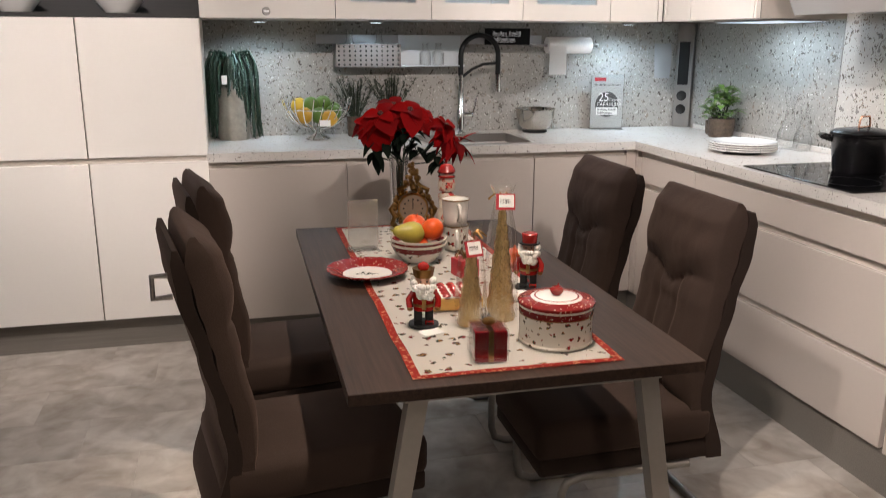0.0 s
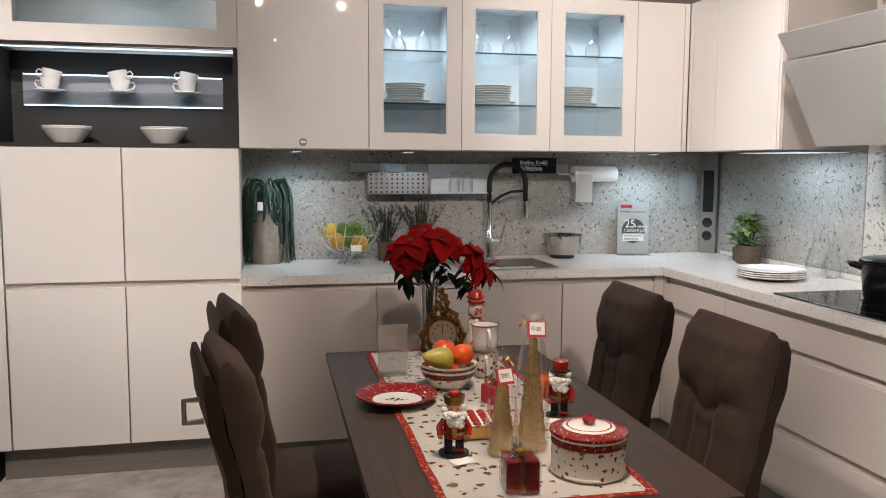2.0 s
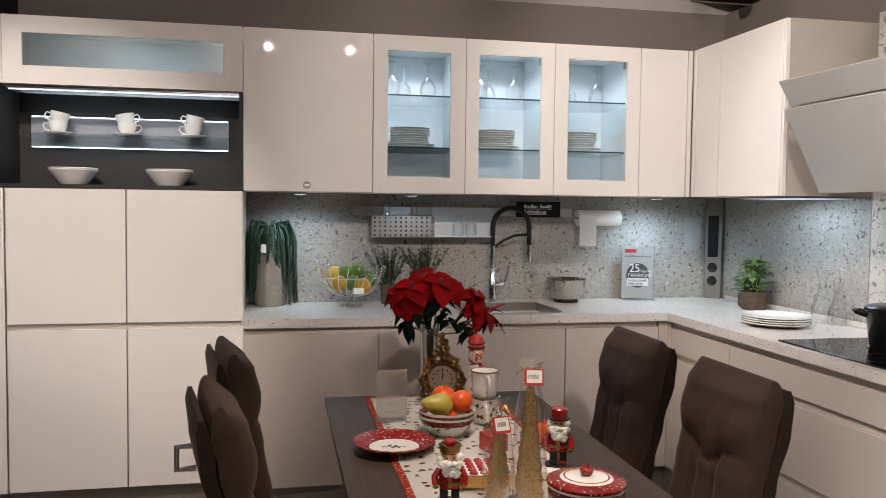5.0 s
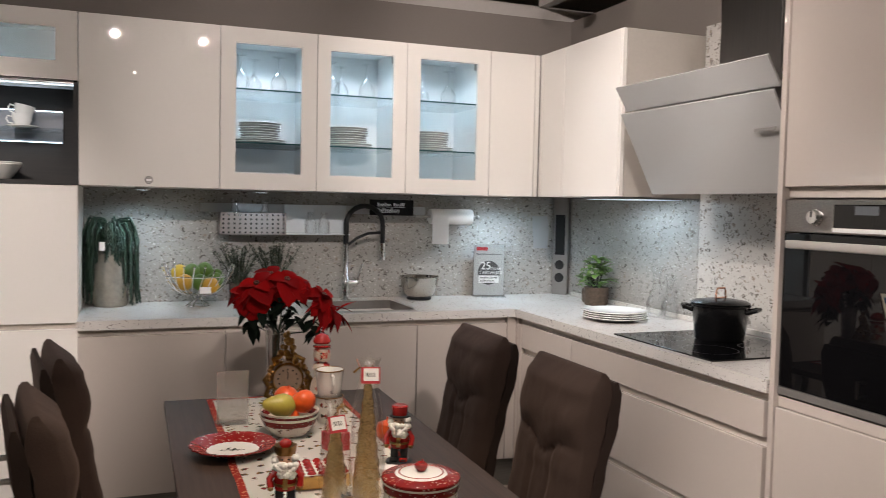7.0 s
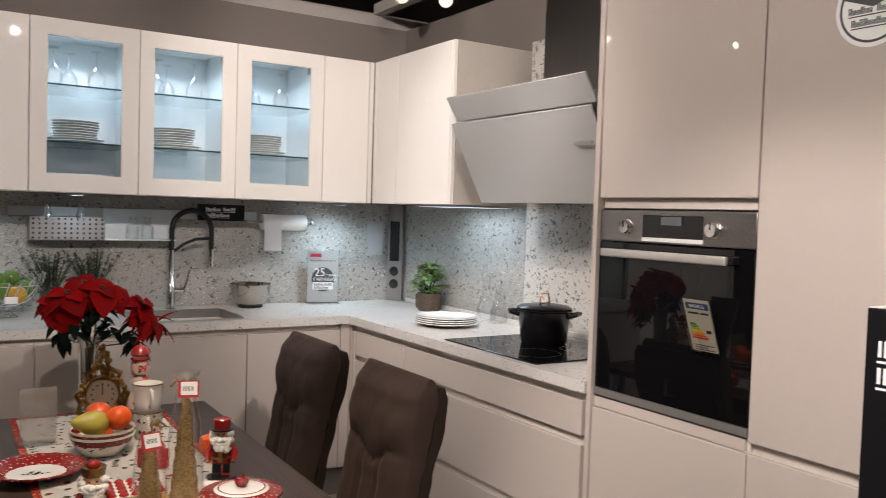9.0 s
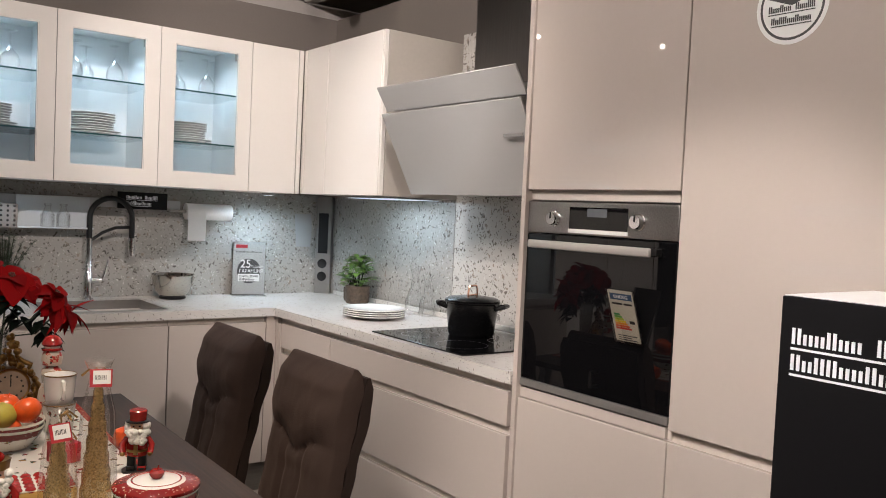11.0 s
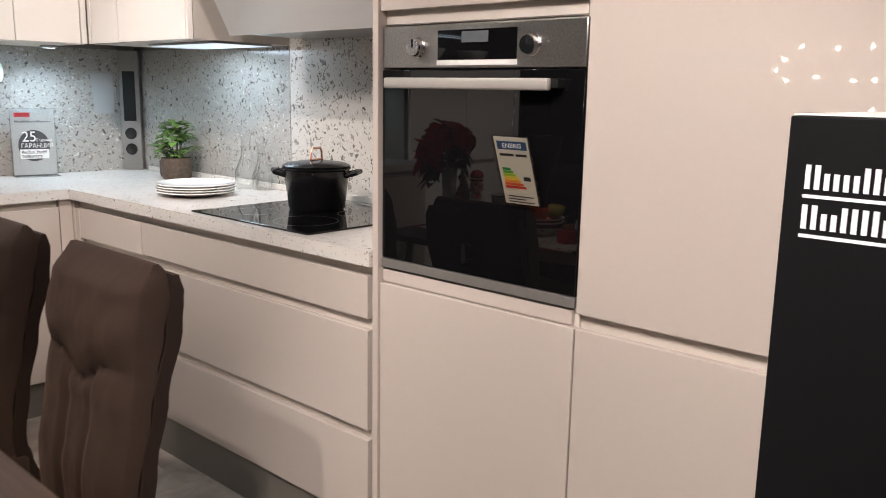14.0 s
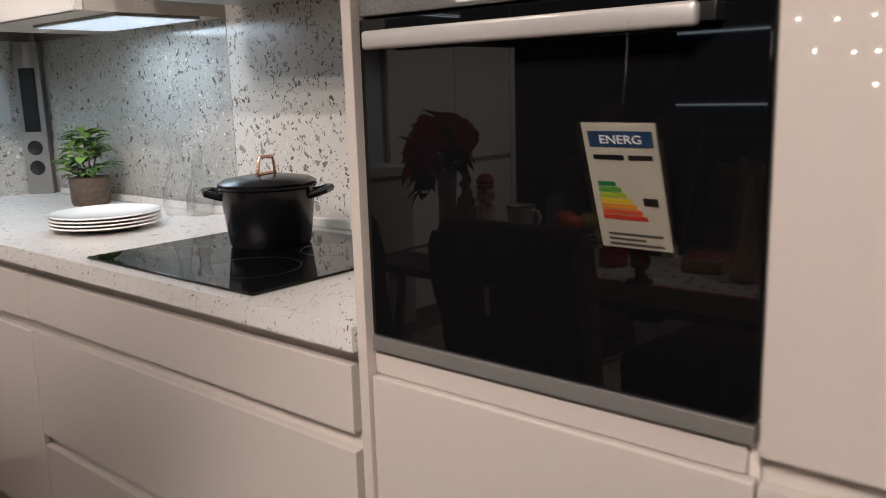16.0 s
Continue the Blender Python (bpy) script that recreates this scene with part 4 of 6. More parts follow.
for x, y, sc, lab in ((0.515, 0.075, 1.25, "bushy green potted plant in a mossy glass pot"), (0.55, 0.185, 0.95, "small green potted plant behind another pot")):
    c = thing("potted_plant", lab, "plant", (x, y, 0.9205), group="small potted plants")
    bm = bmesh.new()
    lathe(bm, [(0, 0), (0.045 * sc, 0), (0.05 * sc, 0.01), (0.052 * sc, 0.075 * sc), (0.045 * sc, 0.075 * sc), (0, 0.07 * sc)], 24)
    part("pot", bm, BARK, c, "mossy brown pot")
    bm = bmesh.new()
    for k in range(120 if sc > 1 else 40):
        a, h = rnd.uniform(0, 6.28), rnd.uniform(0.08, 0.20) * sc
        q = (0.062 if h < 0.15 * sc else 0.035) * sc * rnd.uniform(0.2, 1)
        b = (q * math.cos(a), q * math.sin(a), h)
        leaf(bm, b, (math.cos(a), math.sin(a), rnd.uniform(-0.2, 0.7)), (0, 0, 1), rnd.uniform(0.03, 0.05) * sc, rnd.uniform(0.02, 0.03) * sc, 0.3)
    part("foliage", bm, FRESH, c, "fresh green leaves")
    bm = bmesh.new()
    for k in range(7):
        a = k * 0.9
        tube(bm, [(0.01 * math.cos(a), 0.01 * math.sin(a), 0.07 * sc), (0.03 * math.cos(a), 0.03 * math.sin(a), 0.13 * sc)], 0.0025, 5)
    part("stalk", bm, HERB, c)

# tall stone vase with trailing plants
c = thing("trailing_plant_vase", "grey stone vase with long trailing green plants", "plant", (-1.893, 0.515, 0.9205), 0)
bm = bmesh.new()
lathe(bm, [(0, 0), (0.07, 0), (0.076, 0.01), (0.078, 0.1), (0.072, 0.2), (0.055, 0.27), (0.04, 0.30), (0.033, 0.30), (0.03, 0.26), (0, 0.2)], 32)
part("vase", bm, material("grey_stone_vase", (0.23, 0.212, 0.18), 0.7, vary=0.2, scale=14, bump=0.4, bump_scale=60), c, "rough grey stone vase")
bm = bmesh.new()
for k in range(54):
    a = 2.4 * k
    out = rnd.uniform(0.055, 0.125)
    drop = rnd.uniform(0.24, 0.41) if math.sin(a) > -0.2 or abs(math.cos(a)) > 0.62 else rnd.uniform(0.06, 0.17)
    top = rnd.uniform(0.36, 0.42)
    ca, sa = math.cos(a), 0.75 * math.sin(a)
    pts = [(0.01 * ca, 0.01 * sa, 0.28), (0.4 * out * ca, 0.4 * out * sa, top), (0.8 * out * ca, 0.8 * out * sa, top + 0.005)]
    n = 9
    for i in range(n):
        v = (i + 1) / n
        pts.append((out * ca * (1 + 0.08 * v) + rnd.uniform(-0.003, 0.003), out * sa * (1 + 0.05 * v), max(0.012, top - 0.01 - drop * v)))
    tube(bm, pts, [0.003, 0.004] + [0.0065] * (len(pts) - 3) + [0.002], 6)
    for i in range(2, len(pts) - 1):
        for q in range(7):
            b = Vector(pts[i]).lerp(Vector(pts[i + 1]), q / 7)
            g = rnd.uniform(0, 6.28)
            leaf(bm, b, (math.cos(g), math.sin(g), -0.9), (0, 0, 1), 0.019, 0.008, 0.25, 2)
part("trailing_growth", bm, DEEP, c, "deep green trailing stems")
slab("paper_tag", (-0.045, -0.02, -0.105, -0.104, 0.27, 0.31), PAPER, c, "white paper tag")

# wire fruit basket and fruit
c = thing("fruit_basket", "chrome wire fruit basket on a round foot", "basket", (-1.497, 0.41, 0.9205))
c.scale = (1.1, 1.1, 1.12)
for k in range(22):
    bm = bmesh.new()
    a = 2 * math.pi * k / 22
    pts = []
    for i in range(9):
        v = i / 8
        r = 0.035 + 0.118 * math.sin(v * 1.35) / math.sin(1.35)
        pts.append((r * math.cos(a + 0.25 * v), r * math.sin(a + 0.25 * v), 0.05 + 0.125 * v ** 1.7))
    tube(bm, pts, 0.0026, 6)
    part("wire", bm, CHROME, c)
for k in range(22):
    a = 2 * math.pi * k / 22 + 0.25
    bm = bmesh.new()
    ball(bm, (0.153 * math.cos(a), 0.153 * math.sin(a), 0.178), 0.0048, seg=8)
    part("wire_tip", bm, CHROME, c)
bm = bmesh.new()
for r, z in ((0.05, 0.004), (0.036, 0.052), (0.14, 0.135)):
    tube(bm, [(r * math.cos(k * math.pi / 14), r * math.sin(k * math.pi / 14), z) for k in range(28)], 0.0022, 6, closed=True)
for k in range(6):
    a = k * math.pi / 3
    tube(bm, [(0.05 * math.cos(a), 0.05 * math.sin(a), 0.004), (0.015 * math.cos(a), 0.015 * math.sin(a), 0.03), (0.036 * math.cos(a), 0.036 * math.sin(a), 0.052)], 0.002, 5)
part("foot", bm, CHROME, c, "chrome ring foot")
LIME, ORANGE, LEMON = (material(n, q, 0.4, vary=0.12, scale=20, bump=0.2, bump_scale=200) for n, q in (("lime_skin", (0.075, 0.14, 0.015)), ("orange_skin", (0.48, 0.25, 0.015)), ("lemon_skin", (0.55, 0.36, 0.03))))
for nm, mt, fr in (("lime", LIME, ((0.005, -0.05, 0.112), (0.075, -0.03, 0.12), (-0.02, 0.03, 0.12), (0.03, 0.0, 0.165), (-0.03, -0.015, 0.16), (0.085, 0.04, 0.13))), ("orange", ORANGE, ((-0.065, -0.045, 0.112), (0.05, -0.075, 0.10), (-0.06, 0.05, 0.115))), ("lemon", LEMON, ((-0.085, 0.0, 0.155),))):
    for q in fr:
        bm = bmesh.new()
        r = 0.04
        lathe(bm, [(0, -r), (0.012, -r * 0.96)] + [(r * math.sin(math.pi * k / 9), -r * math.cos(math.pi * k / 9)) for k in range(2, 8)] + [(0.01, r * 0.95), (0, r * 0.88)], 18)
        ob = single(nm, bm, mt, f"ripe {nm} lying in the wire fruit basket", "fruit", group="fruit in the basket")
        ob.matrix_world = pose(-1.497 + q[0], 0.41 + q[1], 0.93 + q[2], rnd.uniform(-60, 60), rnd.uniform(-60, 60), 0)
single("price_tag", (lambda b: (box(b, -0.025, 0.025, -0.001, 0.001, 0, 0.03), b)[1])(bmesh.new()), PAPER, "small white price tag on the fruit basket", "tag", (-1.477, 0.245, 1.0))

# herb bunches in pots
for x, h in ((-1.29, 0.30), (-1.11, 0.31)):
    c = thing("herb_pot", "dry green herb bunch in a grey pot", "plant", (x, 0.53, 0.9205), group="herb pots")
    bm = bmesh.new()
    lathe(bm, [(0, 0), (0.042, 0), (0.047, 0.09), (0.05, 0.1), (0.045, 0.1), (0, 0.09)], 24)
    part("pot", bm, BARK, c, "dark grey-brown pot")
    bm = bmesh.new()
    for k in range(24):
        a, out = rnd.uniform(0, 6.28), rnd.uniform(0.02, 0.145)
        tip = (out * math.cos(a), 0.5 * out * math.sin(a), rnd.uniform(0.75, 1.0) * h)
        b = (0.02 * math.cos(a), 0.02 * math.sin(a), 0.09)
        tube(bm, [b, tuple((p + q) / 2 + (0 if i < 2 else 0.015) for i, (p, q) in enumerate(zip(b, tip))), tip], [0.002, 0.0017, 0.001], 5)
        for i in range(26):
            v = rnd.uniform(0.15, 1)
            p = Vector(b).lerp(Vector(tip), v)
            g = rnd.uniform(0, 6.28)
            leaf(bm, p, (math.cos(g), math.sin(g), 0.6), (0, 0, 1), 0.024, 0.007, 0.1, 3)
    part("herb_sprig", bm, HERB, c, "thin herb sprigs")

# sink and tap
c = thing("kitchen_sink", "brushed steel sink set into the worktop", "sink", (0, 0, 0))
bm = bmesh.new()
x0, x1, y0, y1 = SX0 + 0.001, SX1 - 0.001, SY0 + 0.001, SY1 - 0.001
lip = [bm.verts.new(p) for p in ((x0 - 0.012, y0 - 0.012, 0.9215), (x1 + 0.012, y0 - 0.012, 0.9215), (x1 + 0.012, y1 + 0.012, 0.9215), (x0 - 0.012, y1 + 0.012, 0.9215))]
top = [bm.verts.new(p) for p in ((x0, y0, 0.922), (x1, y0, 0.922), (x1, y1, 0.922), (x0, y1, 0.922))]
low = [bm.verts.new(p) for p in ((x0 + 0.01, y0 + 0.01, 0.76), (x1 - 0.01, y0 + 0.01, 0.76), (x1 - 0.01, y1 - 0.01, 0.76), (x0 + 0.01, y1 - 0.01, 0.76))]
for k in range(4):
    j = (k + 1) % 4
    bm.faces.new((lip[k], lip[j], top[j], top[k]))
    bm.faces.new((top[k], top[j], low[j], low[k]))
bm.faces.new(low)
SINKSTEEL = material("sink_steel", (0.36, 0.34, 0.32), 0.3, 1.0, 0.05)
part("basin", bm, SINKSTEEL, c)
bm = bmesh.new()
lathe(bm, [(0, 0.004), (0.03, 0.004), (0.042, 0.002), (0.045, 0)], 24, ((x0 + x1) / 2, (y0 + y1) / 2, 0.7605))
part("drain", bm, CHROME, c, "chrome drain")

c = thing("kitchen_tap", "chrome spring tap with a black hose and handspray", "tap", (-0.744, 0.51, 0.9205))
bm = bmesh.new()
lathe(bm, [(0, 0), (0.027, 0), (0.027, 0.006), (0.021, 0.01), (0.021, 0.12), (0.016, 0.13), (0.014, 0.30), (0, 0.30)], 24)
part("column", bm, CHROME, c)
bm = bmesh.new()
pts = [(0, 0, 0.27), (0, 0, 0.38)] + [(0.1 - 0.1 * math.cos(a), 0, 0.40 + 0.1 * math.sin(a)) for a in [math.pi * k / 14 for k in range(15)]] + [(0.2, 0, 0.38), (0.2, 0, 0.30)]
tube(bm, pts, 0.0135, 12)
part("hose", bm, BLACK, c, "black flexible hose")
bm = bmesh.new()
lathe(bm, [(0, 0), (0.014, 0), (0.017, 0.02), (0.017, 0.09), (0, 0.09)], 20, (0.2, 0, 0.215))
part("handspray", bm, CHROME, c, "chrome handspray")
bm = bmesh.new()
tube(bm, [(0.0, 0, 0.285), (0.06, 0, 0.33), (0.12, 0, 0.355), (0.2, 0, 0.36)], 0.008, 10)
part("support_arm", bm, BLACK, c, "black support arm")
bm = bmesh.new()
tube(bm, [(0.0, 0, 0.10), (0.06, -0.01, 0.10)], 0.012, 10)
tube(bm, [(0.062, -0.01, 0.095), (0.078, -0.012, 0.15), (0.088, -0.014, 0.20)], [0.008, 0.006, 0.005], 10)
part("lever", bm, CHROME, c, "chrome lever")

c = thing("mixing_bowl", "polished steel mixing bowl with a black base", "bowl", (-0.338, 0.49, 0.9205))
bm = bmesh.new()
lathe(bm, [(0.058, 0.012), (0.085, 0.04), (0.1, 0.085), (0.104, 0.122), (0.108, 0.124), (0.108, 0.127), (0.102, 0.125), (0.097, 0.085), (0.082, 0.043), (0.05, 0.018), (0, 0.016)], 40)
part("bowl", bm, material("polished_steel", (0.45, 0.42, 0.38), 0.1, 1.0, 0.03), c)
bm = bmesh.new()
lathe(bm, [(0, 0), (0.06, 0), (0.066, 0.004), (0.066, 0.014), (0.058, 0.018), (0, 0.015)], 32)
part("base_ring", bm, BLACK, c, "black rubber base")

# warranty card in an acrylic stand
c = thing("card_stand", "acrylic stand with a printed warranty card", "sign", (0.012, 0.572, 0.9205), -12)
c.scale = (0.97, 1.0, 1.035)
slab("acrylic_front", (0, 0.19, -0.004, -0.001, 0.0, 0.288), ACRYL, c, "clear acrylic sheet", bev=0)
slab("foot", (0, 0.19, -0.06, 0.05, 0, 0.003), ACRYL, c, "clear acrylic foot", bev=0)
slab("card", (0.005, 0.185, 0, 0.002, 0.006, 0.284), material("card_grey", (0.5, 0.495, 0.48), 0.5, vary=0.03), c, "pale grey printed card", bev=0)
slab("brand_block", (0.02, 0.085, -0.0012, -0.0002, 0.252, 0.27), material("sign_red", (0.5, 0.03, 0.04), 0.5), c, "red block", bev=0)
bars(c, STICKER_GREY, 0.02, -0.0002, 0.228, 0.15, 0.009, LINE2, underline=False, d=0.001)
bm = bmesh.new()
disc(bm, 0.0001, 0.066, -0.0012, 0, 360, 40, 0.095, 0.13)
part("round_print", bm, STICKER_GREY, c, "dark grey round print")
words("25", 0.062, WHITE, c, (0.045, -0.0024, 0.148))
words("Години", 0.019, WHITE, c, (0.105, -0.0024, 0.148))
words("ГАРАНЦИЯ", 0.025, WHITE, c, (0.04, -0.0024, 0.122))
slab("white_band", (0.035, 0.155, -0.0022, -0.0013, 0.075, 0.115), WHITE, c, bev=0)
bars(c, STICKER_GREY, 0.042, -0.0024, 0.1, 0.105, 0.009, LINE1, d=0.0006)
bars(c, STICKER_GREY, 0.042, -0.0024, 0.083, 0.085, 0.009, LINE2, d=0.0006)

# wall rail with boxes, bottles, brand plate and paper roll
c = thing("wall_rail", "flat steel rail on the splashback", "rail", (-1.47, 0.6, 1.39))
slab("rail", (0, 1.2, 0.008, 0.02, -0.014, 0.03), material("satin_aluminium", (0.55, 0.56, 0.57), 0.35, 0.7, 0.04), c)
for x in (0.05, 0.6, 1.15):
    slab("bracket", (x - 0.01, x + 0.01, 0.02, 0.028, -0.01, 0.02), STEEL_DARK, c)
TAUPE_METAL = material("taupe_metal", (0.19, 0.165, 0.15), 0.45, 0.1, 0.04)
c = thing("perforated_box", "taupe perforated metal box on the rail", "storage box", (-1.385, 0.5, 1.265))
bm = bmesh.new()
NX, NZ, BW, BH, HR = 12, 5, 0.325, 0.11, 0.0058
for i in range(NX):
    for j in range(NZ):
        cx, cz, hx, hz = BW * (i + 0.5) / NX, BH * (j + 0.5) / NZ, BW / NX / 2, BH / NZ / 2
        rim, hole = [], []
        for k in range(8):
            a = math.pi / 4 * k
            ca, sa = math.cos(a), math.sin(a)
            q = 1 / max(abs(ca), abs(sa))
            rim.append(bm.verts.new((cx + hx * ca * q, 0, cz + hz * sa * q)))
            hole.append(bm.verts.new((cx + HR * ca, 0, cz + HR * sa)))
        for k in range(8):
            bm.faces.new((rim[k], rim[(k + 1) % 8], hole[(k + 1) % 8], hole[k]))
bmesh.ops.remove_doubles(bm, verts=bm.verts, dist=0.0002)
bmesh.ops.solidify(bm, geom=bm.faces[:], thickness=0.0015)
part("perforated_front", bm, TAUPE_METAL, c, "sheet with rows of round holes")
# the back is black in place of the shade behind the holes
for nm, q in (("bottom", (0, BW, 0.002, 0.105, 0, 0.002)), ("side", (0, 0.002, 0.002, 0.105, 0.002, BH)), ("side", (BW - 0.002, BW, 0.002, 0.105, 0.002, BH)), ("back", (0, BW, 0.1045, 0.106, 0.002, BH))):
    slab(nm, q, BLACK if nm == "back" else TAUPE_METAL, c, bev=0)


def bottle(x, y, z, h, r, lab):
    bm = bmesh.new()
    lathe(bm, [(0, 0), (r, 0), (r, h * 0.55), (r * 0.5, h * 0.72), (r * 0.42, h * 0.9), (r * 0.55, h * 0.92), (r * 0.55, h)], 20)
    single("glass_bottle", bm, CLEAR, lab, "bottle", (x, y, z), group="small glass bottles")


for x in (-1.31, -1.16):
    bottle(x, 0.555, 1.2675, 0.18, 0.032, "clear glass bottle in the perforated box")
c = thing("acrylic_shelf", "frosted acrylic ledge shelf on the rail", "shelf", (-1.055, 0.5, 1.265))
FROSTW = material("frosted_acrylic", (0.60, 0.64, 0.66), 0.35, vary=0.03)
slab("back", (0, 0.33, 0.092, 0.098, 0, 0.155), FROSTW, c, "frosted back sheet")
slab("ledge", (0, 0.33, 0, 0.092, 0, 0.006), FROSTW, c)
for x in (-0.925, -0.855):
    bottle(x, 0.545, 1.2715, 0.11, 0.031, "clear glass bottle on the acrylic shelf")
c = thing("brand_plate", "small black plate with white lettering bars on the rail", "sign", (-0.61, 0.53, 1.372))
slab("plate", (0, 0.245, 0, 0.012, 0, 0.084), MATTBLACK, c)
bars(c, SIGNWHITE, 0.04, -0.0002, 0.05, 0.155, 0.018, LINE1)
bars(c, SIGNWHITE, 0.04, -0.0002, 0.02, 0.125, 0.018, LINE2)
slab("hook", (0.1, 0.14, 0.0125, 0.075, 0.045, 0.055), STEEL, c)
c = thing("paper_roll_holder", "white kitchen paper roll on a steel holder", "paper roll", (-0.33, 0.53, 1.37))
bm = bmesh.new()
tube(bm, [(-0.04, 0.06, 0.012), (-0.02, 0, 0), (0.34, 0, 0)], 0.007, 8)
ball(bm, (0.345, 0, 0), 0.012)
part("holder_bar", bm, STEEL, c, "steel holder bar")
bm = bmesh.new()
lathe(bm, [(0.012, 0), (0.041, 0), (0.0425, 0.004), (0.0425, 0.241), (0.041, 0.245), (0.012, 0.245)], 30)
bmesh.ops.rotate(bm, verts=bm.verts, matrix=Matrix.Rotation(radians(90), 3, "Y"))
bmesh.ops.translate(bm, verts=bm.verts, vec=(0.06, 0, 0))
part("paper_roll", bm, PAPER, c, "white paper roll")
bm = bmesh.new()
for i in range(7):
    v = i / 6
    p = (-0.043 - 0.004 * math.sin(v * 3), -0.15 * v)
    for x in (0.06, 0.155):
        bm.verts.new((x, p[0], p[1]))
bm.verts.ensure_lookup_table()
for i in range(6):
    bm.faces.new([bm.verts[k] for k in (2 * i, 2 * i + 1, 2 * i + 3, 2 * i + 2)])
bmesh.ops.solidify(bm, geom=bm.faces[:], thickness=0.0006)
part("loose_sheet", bm, PAPER, c, "hanging loose sheet")
c = thing("hanging_sleeve", "empty clear plastic sleeve hung on the splashback", "sleeve", (0.40, 0.612, 1.19), 0)
bm = bmesh.new()
for i in range(6):
    for x in (0.0, 0.05, 0.1):
        bm.verts.new((x + 0.012 * i / 5, -0.012 * math.sin(i * 0.9) * (x > 0), 0.19 * (1 - i / 5)))
bm.verts.ensure_lookup_table()
for i in range(5):
    for k in (0, 1):
        bm.faces.new([bm.verts[3 * i + k + q] for q in (0, 1, 4, 3)])
part("film", bm, sheer("clear_sleeve_film", (0.8, 0.81, 0.82), 0.45), c, "creased clear film")
# corner socket column
c = thing("socket_column", "steel corner column with black sockets", "power socket", (0.575, 0.575, 0.9205), -45)
slab("column", (-0.047, 0.045, -0.01, 0.05, 0, 0.565), material("grey_column_steel", (0.24, 0.225, 0.21), 0.4, 0.5, 0.05), c, "steel column", bev=0.003)
slab("black_panel", (-0.032, 0.026, -0.0125, -0.0102, 0.235, 0.47), BLACK, c, "black gloss panel")
for z in (0.10, 0.175):
    bm = bmesh.new()
    lathe(bm, [(0.0, 0.0004), (0.02, 0.0006), (0.022, 0.002), (0.027, 0.0025), (0.028, 0)], 24)
    bmesh.ops.rotate(bm, verts=bm.verts, matrix=Matrix.Rotation(radians(90), 3, "X"))
    bmesh.ops.translate(bm, verts=bm.verts, vec=(-0.004, -0.0102, z))
    part("socket", bm, BLACK, c, "round black socket")
# small round badge on the wall cabinet
c = thing("door_badge", "small round steel badge on the cabinet door", "badge", (-1.728, UY - 0.0005, 1.517))
bm = bmesh.new()
lathe(bm, [(0, 0.003), (0.015, 0.003), (0.0175, 0.001), (0.018, 0)], 24)
bmesh.ops.rotate(bm, verts=bm.verts, matrix=Matrix.Rotation(radians(90), 3, "X"))
part("disc", bm, STEEL_DARK, c)
slab("bar", (-0.011, 0.011, -0.0042, -0.003, -0.004, 0.004), WHITE, c, bev=0)

# puck lights under the wall units; the one at x = -1.2 is added fill
for x, y, watts in ((-1.75, 0.40, 10.0), (-1.2, 0.40, 4.5), (0.14, 0.42, 17.0)):
    c = thing("puck_light", "flat round cool white light under the wall cabinet", "lamp", (x, y, UZ0 - 0.012), group="under-cabinet lights")
    bm = bmesh.new()
    lathe(bm, [(0, 0), (0.03, 0), (0.034, 0.003), (0.034, 0.0115), (0, 0.0115)], 24)
    part("housing", bm, STEEL, c)
    bm = bmesh.new()
    lathe(bm, [(0, -0.0012), (0.024, -0.001), (0.0245, -0.0003)], 24)
    part("lens", bm, LED, c, "lit lens")
    data = bpy.data.lights.new("puck_lamp", "SPOT")
    data.energy, data.color, data.spot_size, data.spot_blend, data.shadow_soft_size = watts, (0.62, 0.82, 1.0), radians(165), 0.9, 0.025
    new("puck_lamp", data).matrix_world = look((x, y, UZ0 - 0.015), (x, y, 0.9))

# flat light panel under the corner wall cabinet
c = thing("light_panel", "flat cool white light panel under the corner wall cabinet", "lamp", (0.42, -0.37, UZ0 - 0.0085), group="under-cabinet lights")
slab("housing", (-0.125, 0.125, -0.235, 0.235, 0.0, 0.008), STEEL, c, "slim aluminium frame")
slab("diffuser", (-0.115, 0.115, -0.225, 0.225, -0.002, -0.0004), glow("cool_diffuser", (0.62, 0.8, 1.0), 0.55), c, "lit frosted sheet", bev=0)
strip(0.42, -0.37, UZ0 - 0.013, 0.22, 0.44, 2.4, (0.66, 0.83, 1.0))

# ---- niche ----
c = thing("lit_niche_panel", "grey lit panel with a glass shelf in the niche", "shelf", (-2.985, 0.49, 1.679))
slab("panel", (0, 0.893, 0, 0.0095, 0, 0.148), material("niche_panel_grey", (0.24, 0.25, 0.28), 0.4, vary=0.04), c)
slab("led_strip", (0.005, 0.888, -0.004, 0, 0.1425, 0.147), LED, c, "cool white light strip", bev=0)
slab("led_strip", (0.005, 0.888, -0.004, 0, 0.001, 0.0055), LED, c, "cool white light strip", bev=0)
slab("glass_shelf", (0.0, 0.9, -0.2, -0.005, 0.046, 0.054), SHELFGLASS, c, "glass shelf", bev=0)
strip(-2.53, 0.47, 1.83, 0.85, 0.02, 0.22, COOL, (0, -0.2, 1))
strip(-2.53, 0.47, 1.67, 0.85, 0.02, 0.22, COOL, (0, -0.2, -1))
CUPZ = 1.679 + 0.0545


